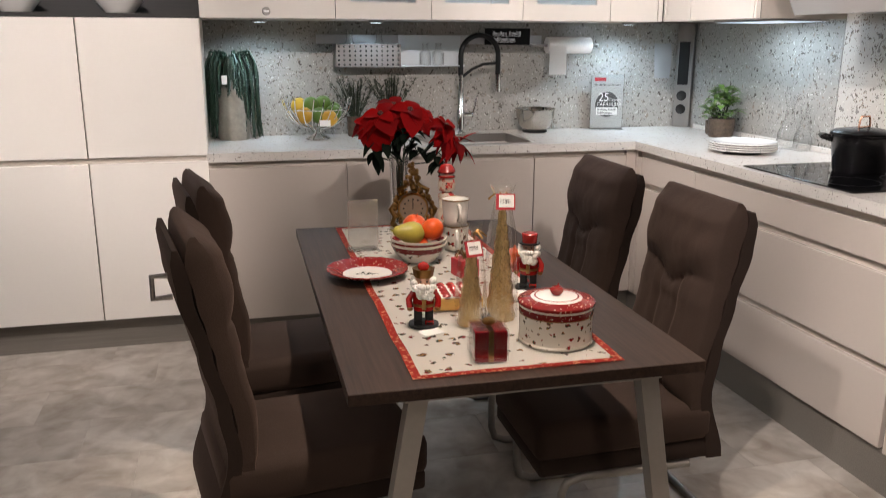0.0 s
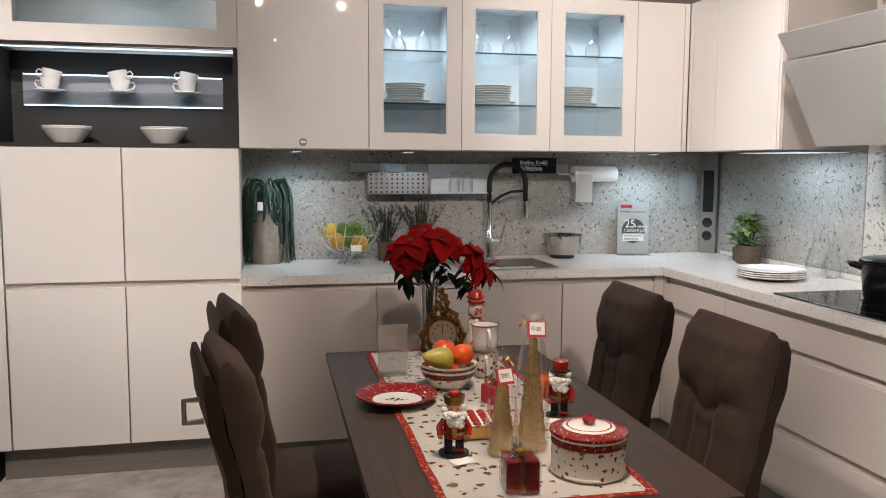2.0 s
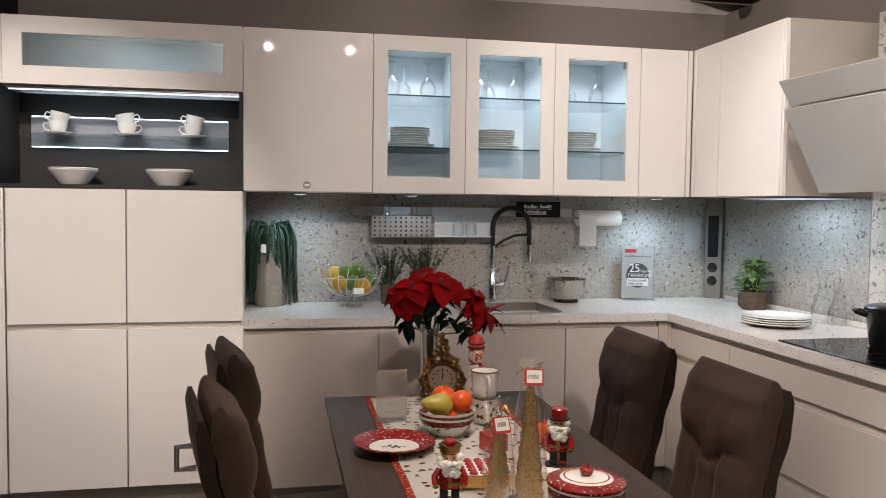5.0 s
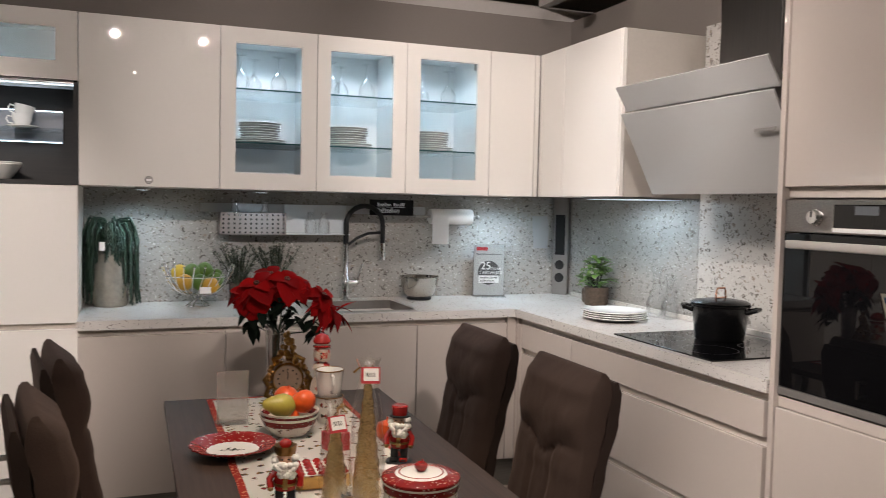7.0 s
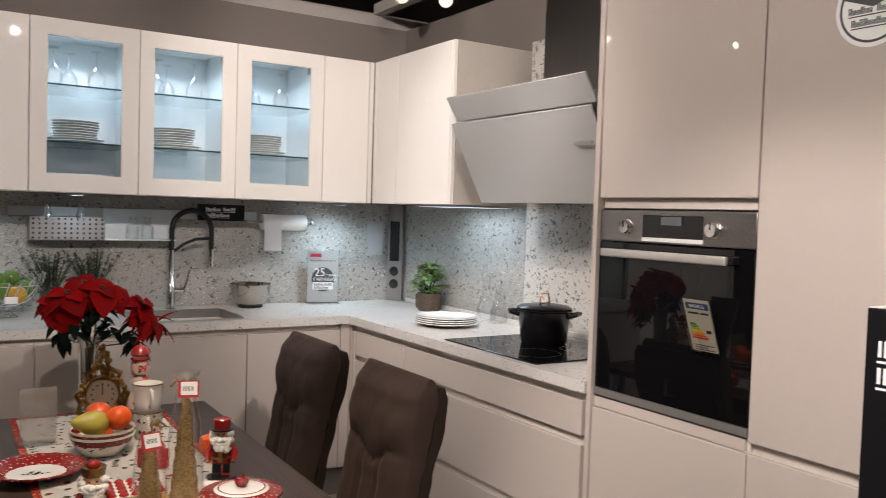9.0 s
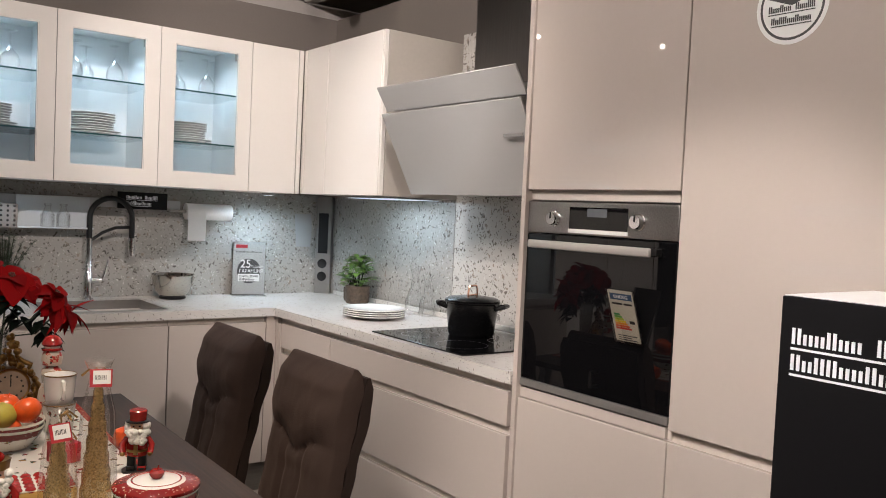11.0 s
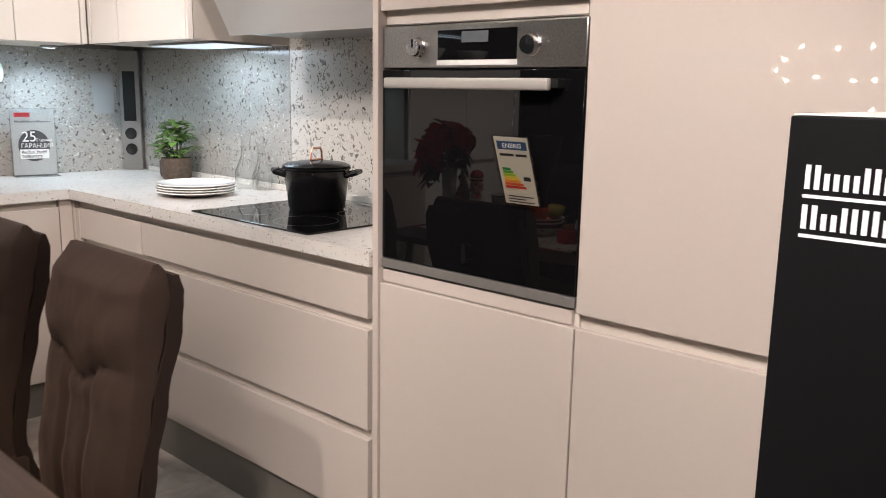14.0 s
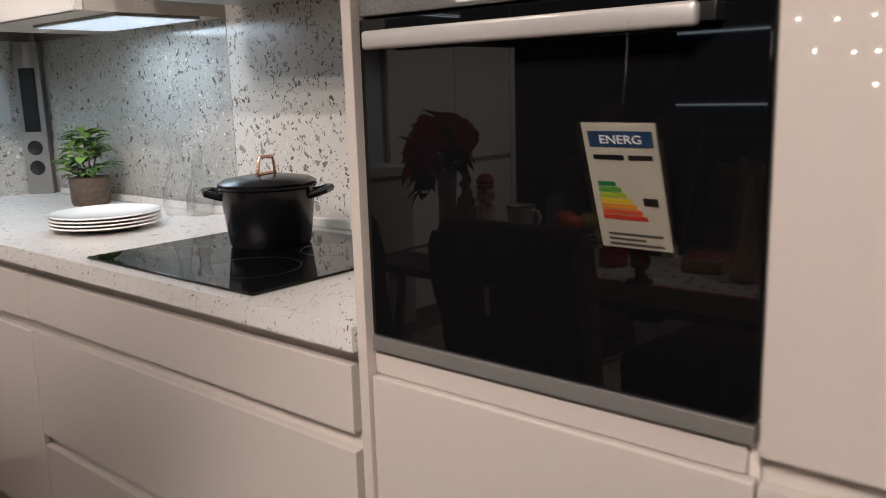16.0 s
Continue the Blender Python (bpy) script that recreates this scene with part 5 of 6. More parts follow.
def cup_mesh(flip):
    bm = bmesh.new()
    lathe(bm, [(0, 0), (0.025, 0), (0.027, 0.004), (0.040, 0.03), (0.043, 0.058), (0.041, 0.058), (0.037, 0.03), (0.024, 0.006), (0, 0.005)], 28)
    tube(bm, [(flip * 0.039, 0, 0.045), (flip * 0.058, 0, 0.048), (flip * 0.064, 0, 0.034), (flip * 0.055, 0, 0.018), (flip * 0.034, 0, 0.014)], 0.0035, 6)
    return bm


for x, f in ((-2.845, -1), (-2.545, 1), (-2.25, -1)):
    bm = bmesh.new()
    lathe(bm, plate_profile(0.065, 0.01, 0.003), 32)
    single("saucer", bm, PORCELAIN, "white porcelain saucer on the glass shelf", "saucer", (x, 0.39, CUPZ), group="cups and saucers")
    ob = single("tea_cup", cup_mesh(f), PORCELAIN, "white porcelain cup standing on a saucer", "cup", (x, 0.39, CUPZ + 0.0055), group="cups and saucers")
    ob = single("tea_cup", cup_mesh(f), PORCELAIN, "white porcelain cup stacked tilted in another cup", "cup", group="cups and saucers")
    ob.matrix_world = pose(x, 0.39, CUPZ + 0.045, 0, -12 * f, 0)
for x in (-2.768, -2.35):
    for k in range(2):
        bm = bmesh.new()
        lathe(bm, [(0, 0), (0.055, 0), (0.06, 0.004), (0.085, 0.035), (0.107, 0.066), (0.105, 0.069), (0.08, 0.038), (0.055, 0.008), (0, 0.007)], 36)
        single("serving_bowl", bm, PORCELAIN, "cream porcelain bowl nested in the dark niche", "bowl", (x, 0.33, 1.5045 + 0.008 * k), group="bowls in the niche")

# ---- glass cabinet contents ----
for x0 in (-1.425, -0.983, -0.54):
    cx = x0 + 0.215
    for k in range(9):
        r = 0.125 if k < 2 else 0.095 if k < 5 else 0.102
        bm = bmesh.new()
        lathe(bm, plate_profile(r, 0.012, 0.003), 32)
        single("cabinet_plate", bm, PORCELAIN, "cream porcelain plate stacked behind glass", "plate", (cx, UY + 0.25, 1.7075 + 0.0115 * k), group="plates in the glass cabinets")
    for dx, dy in ((-0.1, 0.2), (0.08, 0.2), (-0.02, 0.33)):
        bm = bmesh.new()
        prof = [(0.03, 0), (0.04, 0.035), (0.036, 0.07), (0.012, 0.1), (0.004, 0.112), (0.0035, 0.17), (0.03, 0.178), (0.032, 0.18)]
        lathe(bm, prof, 24)
        single("wine_glass", bm, CLEAR, "clear stemmed glass upside down on the glass shelf", "glass", (cx + dx, UY + dy, 1.9525), group="stemmed glasses")

# ---- table setting ----
TT = TZ + 0.0005
RED = material("red_glaze", (0.30, 0.012, 0.010), 0.25, vary=0.08, coat=0.3)
GOLD = material("old_gold", (0.30, 0.17, 0.06), 0.28, 1.0, 0.3, 30)
CREAM = material("cream_glaze", (0.72, 0.67, 0.58), 0.25, vary=0.04)
SKIN = material("painted_skin", (0.62, 0.36, 0.24), 0.4)
FUR = material("white_fur", (0.78, 0.76, 0.72), 0.95, vary=0.2, scale=60, bump=1.0, bump_scale=180)


def printed(name, ground, scale, amount, tones, rough=0.7):
    """Cloth or glaze with small scattered coloured motifs."""
    m = bpy.data.materials.new(name)
    m.use_nodes = True
    n, l = m.node_tree.nodes, m.node_tree.links
    b = n["Principled BSDF"]
    b.inputs["Roughness"].default_value = rough
    tc, v, warp, mad = n.new("ShaderNodeTexCoord"), n.new("ShaderNodeTexVoronoi"), n.new("ShaderNodeTexNoise"), n.new("ShaderNodeVectorMath")
    warp.inputs["Scale"].default_value, warp.inputs["Detail"].default_value = scale * 2.2, 3
    mad.operation = "MULTIPLY_ADD"
    mad.inputs[1].default_value = (0.9 / scale,) * 3
    l.new(tc.outputs["Object"], warp.inputs["Vector"])
    l.new(warp.outputs["Color"], mad.inputs[0])
    l.new(tc.outputs["Object"], mad.inputs[2])
    v.inputs["Scale"].default_value = scale
    l.new(mad.outputs[0], v.inputs["Vector"])
    lt = n.new("ShaderNodeMath")
    lt.operation, lt.inputs[1].default_value = "LESS_THAN", amount
    l.new(v.outputs["Distance"], lt.inputs[0])
    r = ramped(n, tones, "CONSTANT")
    tint = n.new("ShaderNodeTexNoise")
    tint.inputs["Scale"].default_value = scale * 1.7
    l.new(tc.outputs["Object"], tint.inputs["Vector"])
    mr = n.new("ShaderNodeMapRange")
    mr.inputs[1].default_value, mr.inputs[2].default_value = 0.3, 0.7
    l.new(tint.outputs["Fac"], mr.inputs[0])
    l.new(mr.outputs[0], r.inputs[0])
    l.new(blend(n, l, lt.outputs[0], ground, r.outputs[0]), b.inputs["Base Color"])
    return m


MOTIFS = ((0.0, (0.30, 0.02, 0.02)), (0.3, (0.10, 0.07, 0.05)), (0.5, (0.05, 0.09, 0.05)), (0.65, (0.42, 0.22, 0.06)), (0.8, (0.12, 0.05, 0.05)))
CLOTH = printed("printed_cloth", (0.86, 0.82, 0.76), 29, 0.25, MOTIFS, 0.9)
BORDER = printed("red_border_print", (0.46, 0.03, 0.018), 75, 0.36, ((0.0, (0.75, 0.32, 0.18)), (0.6, (0.6, 0.16, 0.07))), 0.85)
TIN_PRINT = printed("winter_scene_print", (0.70, 0.65, 0.57), 56, 0.28, MOTIFS, 0.25)
BAND_PRINT = printed("dark_red_band_print", (0.17, 0.012, 0.011), 110, 0.22, ((0.0, (0.62, 0.52, 0.42)), (0.55, (0.45, 0.2, 0.08))), 0.25)
GLAZE_PRINT = printed("printed_glaze", (0.72, 0.68, 0.61), 42, 0.3, MOTIFS, 0.25)
RED_PRINT = printed("red_dotted_glaze", (0.21, 0.010, 0.009), 100, 0.24, ((0.0, (0.60, 0.45, 0.36)), (0.6, (0.5, 0.18, 0.09))), 0.25)

c = thing("table_runner", "white printed table runner with a red border", "table runner", (-1.335, -1.459, TT), -0.6)
RX, RY = 0.232, 0.70


def cloth(bm, x0, x1, y0, y1, nx, ny, z):
    vs = [[bm.verts.new((x0 + (x1 - x0) * i / nx, y0 + (y1 - y0) * j / ny, 0)) for i in range(nx + 1)] for j in range(ny + 1)]
    for row in vs:
        for v in row:
            v.co.z = z + 0.0012 + 0.0011 * noise.noise(Vector((v.co.x * 9, v.co.y * 6, 1.7)))
            e = 0.0025 * noise.noise(Vector((v.co.y * 8, v.co.x * 8, 5.0)))
            v.co.x, v.co.y = v.co.x + e, v.co.y + e
    for a, b in zip(vs, vs[1:]):
        for i in range(nx):
            bm.faces.new((a[i], a[i + 1], b[i + 1], b[i]))
    bmesh.ops.solidify(bm, geom=bm.faces[:], thickness=0.0012)


bm = bmesh.new()
cloth(bm, -RX + 0.019, RX - 0.019, -RY + 0.018, RY - 0.018, 24, 70, 0.0012)
part("cloth", bm, CLOTH, c, "white cloth with small winter motifs")
for q in ((-RX, -RX + 0.019, -RY, RY, 2, 70), (RX - 0.019, RX, -RY, RY, 2, 70), (-RX + 0.019, RX - 0.019, -RY, -RY + 0.018, 24, 2), (-RX + 0.019, RX - 0.019, RY - 0.018, RY, 24, 2)):
    bm = bmesh.new()
    cloth(bm, *q, 0.0014)
    part("border", bm, BORDER, c, "red patterned border")
TT = TZ + 0.0055

c = thing("ornate_plate", "red scalloped plate with a white printed centre", "plate", (-1.546, -1.405, TZ + 0.0065))
bm = bmesh.new()
lathe(bm, [(0.06, 0.0), (0.07, 0.003), (0.088, 0.014), (0.116, 0.022), (0.116, 0.0255), (0.088, 0.018), (0.07, 0.007)], 72, wave=0.02, lobes=18)
part("rim", bm, RED_PRINT, c, "red scalloped rim")
bm = bmesh.new()
lathe(bm, [(0, 0.0), (0.06, 0.0), (0.071, 0.0035), (0.071, 0.0075), (0, 0.005)], 48)
part("centre", bm, PORCELAIN, c, "white plate centre")
bm = bmesh.new()
rl = random.Random(2)
for k in range(26):
    a, q = rl.uniform(0, 6.28), rl.uniform(0, 0.024)
    leaf(bm, (q * math.cos(a), 0.6 * q * math.sin(a), 0.0062), (math.cos(a * 3), math.sin(a * 3), 0.02), (0, 0, 1), 0.014, 0.005, 0.0, 2)
part("fir_print", bm, DARK_LEAF, c, "dark fir sprig print")

c = thing("fruit_bowl", "two nested red and white printed bowls", "bowl", (-1.366, -1.272, TT))
c.scale = (1, 1, 0.86)
for k, (dz, mt) in enumerate(((0.0, GLAZE_PRINT), (0.017, CREAM))):
    bm = bmesh.new()
    lathe(bm, [(0, 0), (0.045, 0), (0.05, 0.003), (0.07, 0.03), (0.077, 0.042), (0.073, 0.042), (0.048, 0.008), (0, 0.007)], 40, (0, 0, dz))
    b = part("bowl", bm, mt, c)
    bm = bmesh.new()
    lathe(bm, [(0.0775, 0.042), (0.085, 0.062), (0.082, 0.062), (0.073, 0.0425)], 40, (0, 0, dz))
    part("red_band", bm, BAND_PRINT, b, "red patterned rim band")
    bm = bmesh.new()
    lathe(bm, [(0.085, 0.0621), (0.087, 0.07), (0.084, 0.07), (0.082, 0.0621)], 40, (0, 0, dz))
    part("rim", bm, CREAM, b, "cream rim")
PEAR = material("pear_skin", (0.38, 0.32, 0.05), 0.4, vary=0.15, scale=18)
APPLE = material("orange_red_skin", (0.64, 0.085, 0.012), 0.3, vary=0.25, scale=12)
bm = bmesh.new()
lathe(bm, [(0, -0.036), (0.016, -0.035), (0.032, -0.02), (0.036, 0.0), (0.03, 0.022), (0.02, 0.042), (0.014, 0.056), (0.006, 0.063), (0, 0.064)], 24)
tube(bm, [(0, 0, 0.06), (0.002, 0, 0.075)], 0.002, 5)
single("pear", bm, PEAR, "yellow-green pear lying in the bowl", "fruit", group="fruit in the bowl").matrix_world = pose(-1.392, -1.299, TT + 0.094, 0, -78, 15)
for q, tl in (((-1.369, -1.232, 0.112), 10), ((-1.326, -1.282, 0.108), -30), ((-1.374, -1.282, 0.062), 0)):
    bm = bmesh.new()
    lathe(bm, [(0, -0.03), (0.012, -0.033)] + [(0.037 * math.sin(math.pi * k / 9), -0.034 * math.cos(math.pi * k / 9)) for k in range(2, 8)] + [(0.012, 0.03), (0, 0.024)], 24)
    tube(bm, [(0, 0, 0.024), (0.003, 0, 0.038)], 0.0016, 5)
    single("orange_apple", bm, APPLE, "orange-red apple lying in the bowl", "fruit", group="fruit in the bowl").matrix_world = pose(q[0], q[1], TT + q[2] - 0.009, tl, tl * 0.7, 0)

# mantel clock
c = thing("mantel_clock", "ornate gilded mantel clock with a cream dial", "clock", (-1.298, -0.88, TT), -12)
c.scale = (1.0, 1.0, 1.0)
bm = bmesh.new()
rg = random.Random(11)
box(bm, -0.062, 0.062, -0.028, 0.028, 0, 0.014, 0.005)
lathe(bm, [(0, -0.03), (0.05, -0.03), (0.056, -0.022), (0.054, 0.024), (0, 0.028)], 36)
vs = [v for v in bm.verts if v.co.z < 0 or (v.co.z > 0.0145)]
bmesh.ops.rotate(bm, verts=vs, matrix=Matrix.Rotation(radians(90), 3, "X"))
bmesh.ops.translate(bm, verts=vs, vec=(0, 0, 0.088))
for k in range(46):
    a = rg.uniform(0, 6.28)
    q = rg.uniform(0.055, 0.068)
    ball(bm, (q * math.cos(a), rg.uniform(-0.015, 0.012), 0.086 + q * math.sin(a) * 1.05), rg.uniform(0.006, 0.012), seg=8)
for s in (-1, 1):
    tube(bm, [(s * 0.05, -0.01, 0.01), (s * 0.074, -0.012, 0.03), (s * 0.066, -0.01, 0.055), (s * 0.078, -0.008, 0.08), (s * 0.062, -0.006, 0.105)], [0.008, 0.011, 0.008, 0.01, 0.006], 8)
    tube(bm, [(s * 0.045, -0.005, 0.13), (s * 0.052, -0.005, 0.15), (s * 0.03, -0.005, 0.16), (s * 0.015, -0.005, 0.175)], [0.006, 0.009, 0.008, 0.006], 8)
for k in range(24):
    z = rg.uniform(0.15, 0.245)
    ball(bm, (rg.uniform(-0.03, 0.03) * (0.27 - z) * 9, rg.uniform(-0.014, 0.012), z), rg.uniform(0.007, 0.013), seg=8)
part("case", bm, GOLD, c, "gilded case with scrolls")
bm = bmesh.new()
disc(bm, 0.0001, 0.047, -0.0315, cz=0.088)
dial = part("dial", bm, material("aged_dial", (0.22, 0.155, 0.11), 0.5, vary=0.15, scale=40), c, "aged cream dial")
bm = bmesh.new()
for k in range(12):
    a = math.pi * k / 6
    disc(bm, 0.0, 0.0032, -0.032, cx=0.033 * math.cos(a), cz=0.088 + 0.033 * math.sin(a), n=8)
part("hour_marks", bm, BLACK, dial)
slab("hour_hand", (-0.0012, 0.0012, -0.0335, -0.0325, 0.088, 0.112), BLACK, dial, bev=0)
slab("minute_hand", (-0.0022, 0.0002, -0.0345, -0.0336, 0.086, 0.12), BLACK, dial, bev=0)

# poinsettia in a glass vase
c = thing("poinsettia_vase", "red poinsettia bunch in a tall clear glass vase", "flowers", (-1.326, -0.775, TT))
bm = bmesh.new()
lathe(bm, [(0, 0), (0.034, 0), (0.036, 0.005), (0.03, 0.12), (0.036, 0.25), (0.0345, 0.25), (0.028, 0.12), (0.034, 0.01), (0, 0.008)], 28)
part("vase", bm, CLEAR, c, "clear glass vase")
heads = ((-0.07, -0.03, 0.405, 0.1), (0.03, -0.05, 0.42, 0.095), (-0.01, 0.05, 0.43, 0.09), (0.085, 0.0, 0.40, 0.08), (-0.105, 0.01, 0.37, 0.085), (0.165, -0.03, 0.36, 0.07), (0.18, -0.03, 0.31, 0.06))
rf = random.Random(4)


def single_leaf(name, mat, parent, *shape):
    bm = bmesh.new()
    leaf(bm, *shape)
    return part(name, bm, mat, parent)


BUDS = material("dark_red_buds", (0.10, 0.02, 0.01), 0.6)
for hx, hy, hz, hs in heads:
    bm = bmesh.new()
    tube(bm, [(rf.uniform(-0.012, 0.012), rf.uniform(-0.012, 0.012), 0.012), (rf.uniform(-0.015, 0.015), rf.uniform(-0.01, 0.01), 0.22), (hx * 0.6, hy * 0.6, hz - 0.08), (hx, hy, hz)], 0.003, 6)
    part("stem", bm, HERB, c, "green stem")
    lean = Vector((hx * 3, hy * 3 - 0.35, 0.7)).normalized()
    e1 = lean.orthogonal().normalized()
    e2 = lean.cross(e1)
    bm = bmesh.new()
    for k in range(6):
        ball(bm, Vector((hx, hy, hz)) + (e1 * math.cos(k) + e2 * math.sin(k)) * 0.007 + lean * 0.008, 0.004, seg=6)
    bloom = part("flower_head", bm, BUDS, c, "small dark buds amid red bracts")
    for ring, (n, ln, dn) in enumerate(((5, 1.1, -0.6), (4, 0.95, -0.1), (3, 0.6, 0.45))):
        for k in range(n):
            a = 2 * math.pi * (k + 0.5 * ring) / n + rf.uniform(-0.25, 0.25)
            w = e1 * math.cos(a) + e2 * math.sin(a) + lean * (dn + rf.uniform(-0.15, 0.15))
            single_leaf("bract", RED_LEAF, bloom, Vector((hx, hy, hz)) + w.normalized() * 0.006, w, lean, hs * 0.92 * ln * rf.uniform(0.75, 1.2), hs * ln * rf.uniform(0.75, 1.0), rf.uniform(0.2, 0.65), 7, 0.75)
    for k in range(9):
        a = rf.uniform(0, 6.28)
        single_leaf("green_leaf", DARK_LEAF, c, (hx * 0.8, hy * 0.8, hz - rf.uniform(0.05, 0.13)), (math.cos(a), math.sin(a), rf.uniform(-0.9, 0.0)), (0, 0, 1), rf.uniform(0.055, 0.085), 0.034, 0.3, 6)
for s in range(3):
    for k in range(8):
        a = rf.uniform(0, 6.28)
        single_leaf("bract", RED_LEAF, bloom, (0.17 + 0.02 * s, -0.04, 0.34 - 0.02 * s), (0.7 * math.cos(a), 0.7 * math.sin(a), rf.uniform(-1.2, 0.6)), (0.3, 0, 1), rf.uniform(0.06, 0.11), 0.03, 0.25, 5)

# stacked winter figures, one plain ornament
bm = bmesh.new()
box(bm, -0.036, 0.036, -0.03, 0.03, 0, 0.03, 0.012)
lathe(bm, [(0, 0.02), (0.036, 0.03), (0.04, 0.06), (0.034, 0.1), (0.026, 0.12), (0, 0.125)], 24)
mark(bm, 0)
lathe(bm, [(0, 0.115), (0.024, 0.12), (0.028, 0.14), (0.022, 0.158), (0, 0.162)], 20)
mark(bm, 1)
lathe(bm, [(0.03, 0.15), (0.027, 0.165), (0.012, 0.178), (0, 0.18)], 20)
mark(bm, 0)
lathe(bm, [(0, 0.172), (0.027, 0.18), (0.03, 0.2), (0.025, 0.22), (0.02, 0.228), (0, 0.23)], 20)
mark(bm, 0)
ball(bm, (0, 0, 0.243), 0.024)
mark(bm, 1)
lathe(bm, [(0.026, 0.24), (0.03, 0.246), (0.027, 0.256), (0.02, 0.268), (0.008, 0.274), (0, 0.275)], 20)
lathe(bm, [(0.0, 0.224), (0.029, 0.226), (0.03, 0.231), (0.02, 0.234)], 20)
mark(bm, 3)
for z in (0.19, 0.208):
    ball(bm, (-0.008, -0.029, z), 0.003, seg=6)
mark(bm, 2)
single("winter_figure", bm, (printed("figure_red_white", (0.46, 0.37, 0.3), 38, 0.44, ((0.0, (0.42, 0.02, 0.015)), (0.55, (0.5, 0.3, 0.2)), (0.75, (0.3, 0.02, 0.02))), 0.3), CREAM, BLACK, RED), "red and white stacked winter figure ornament", "ornament", (-1.215, -1.03, TT), 0).scale = (1, 1, 0.95)

# two stacked mugs
for k, q in enumerate(((0.0, 0.0), (0.084, 8.0))):
    c = thing("mug", "white printed mug with a handle in a stack of two", "mug", (-1.22, -1.165, TT + q[0]), -100 + q[1], "stacked mugs")
    bm = bmesh.new()
    lathe(bm, [(0, 0), (0.034, 0), (0.037, 0.004), (0.04, 0.03), (0.044, 0.078), (0.046, 0.083), (0.0435, 0.083), (0.036, 0.03), (0.033, 0.007), (0, 0.006)], 36)
    part("body", bm, PORCELAIN if k else GLAZE_PRINT, c)
    bm = bmesh.new()
    tube(bm, [(0.041, 0, 0.07), (0.062, 0, 0.068), (0.07, 0, 0.048), (0.06, 0, 0.024), (0.04, 0, 0.018)], 0.0055, 8)
    part("handle", bm, PORCELAIN, c)
    bm = bmesh.new()
    lathe(bm, [(0.0447, 0.08), (0.0466, 0.083), (0.0445, 0.0842), (0.043, 0.083)], 36)
    part("rim_line", bm, GOLD, c, "thin gilt rim")
# empty acrylic card holder
c = thing("acrylic_holder", "empty clear acrylic card holder on the runner", "card holder", (-1.56, -1.114, TT), 4)
slab("front", (0, 0.098, -0.003, 0, 0.003, 0.165), ACRYL, c, "clear acrylic sheet", bev=0)
slab("back", (0, 0.098, 0.004, 0.006, 0.003, 0.165), sheer("frosted_sheet", (0.62, 0.55, 0.52), 0.3), c, "pale frosted sheet", bev=0)
slab("foot", (0, 0.098, -0.02, 0.045, 0, 0.003), ACRYL, c, "clear acrylic foot", bev=0)

# glitter cone trees in cellophane
GLITTER = material("gold_glitter", (0.72, 0.52, 0.24), 0.25, 0.7, 0.75, 240, 1.0, 420)
FILM = glass("cellophane", (0.98, 0.98, 0.975), 0.05, 0.9)
FILM.node_tree.nodes["Map Range"].inputs[3].default_value = 0.05
TUFT = sheer("crumpled_film", (0.9, 0.86, 0.78), 0.03)
REDTAG = material("red_tag_card", (0.45, 0.02, 0.03), 0.5)


def crumple(bm, c0, r, n, seed):
    """A gathered tuft of clear film."""
    q = random.Random(seed)
    for k in range(n):
        a = q.uniform(0, 6.28)
        leaf(bm, c0, (math.cos(a), math.sin(a), q.uniform(0.1, 1.4)), (0, 0, 1), r * q.uniform(0.6, 1.1), r * 0.7, q.uniform(-0.3, 0.4), 3, 0.5)


def price_label(c, x, y, z, rz, tilt):
    b = bmesh.new()
    box(b, -0.022, 0.022, -0.0008, 0.0008, -0.019, 0.019)
    t = part("tag_card", b, REDTAG, c, "red card tag")
    t.matrix_basis = pose(x, y, z, tilt, 0, rz)
    b = bmesh.new()
    box(b, -0.016, 0.019, -0.0016, -0.0009, -0.013, 0.016)
    p = part("price_label", b, PAPER, t, "white price label")
    for k in range(9):
        slab("code_bar", (-0.012 + 0.0026 * k, -0.0112 + 0.0026 * k + 0.0003 * (k % 3), -0.0021, -0.0017, -0.004, 0.006), BLACK, t, bev=0)


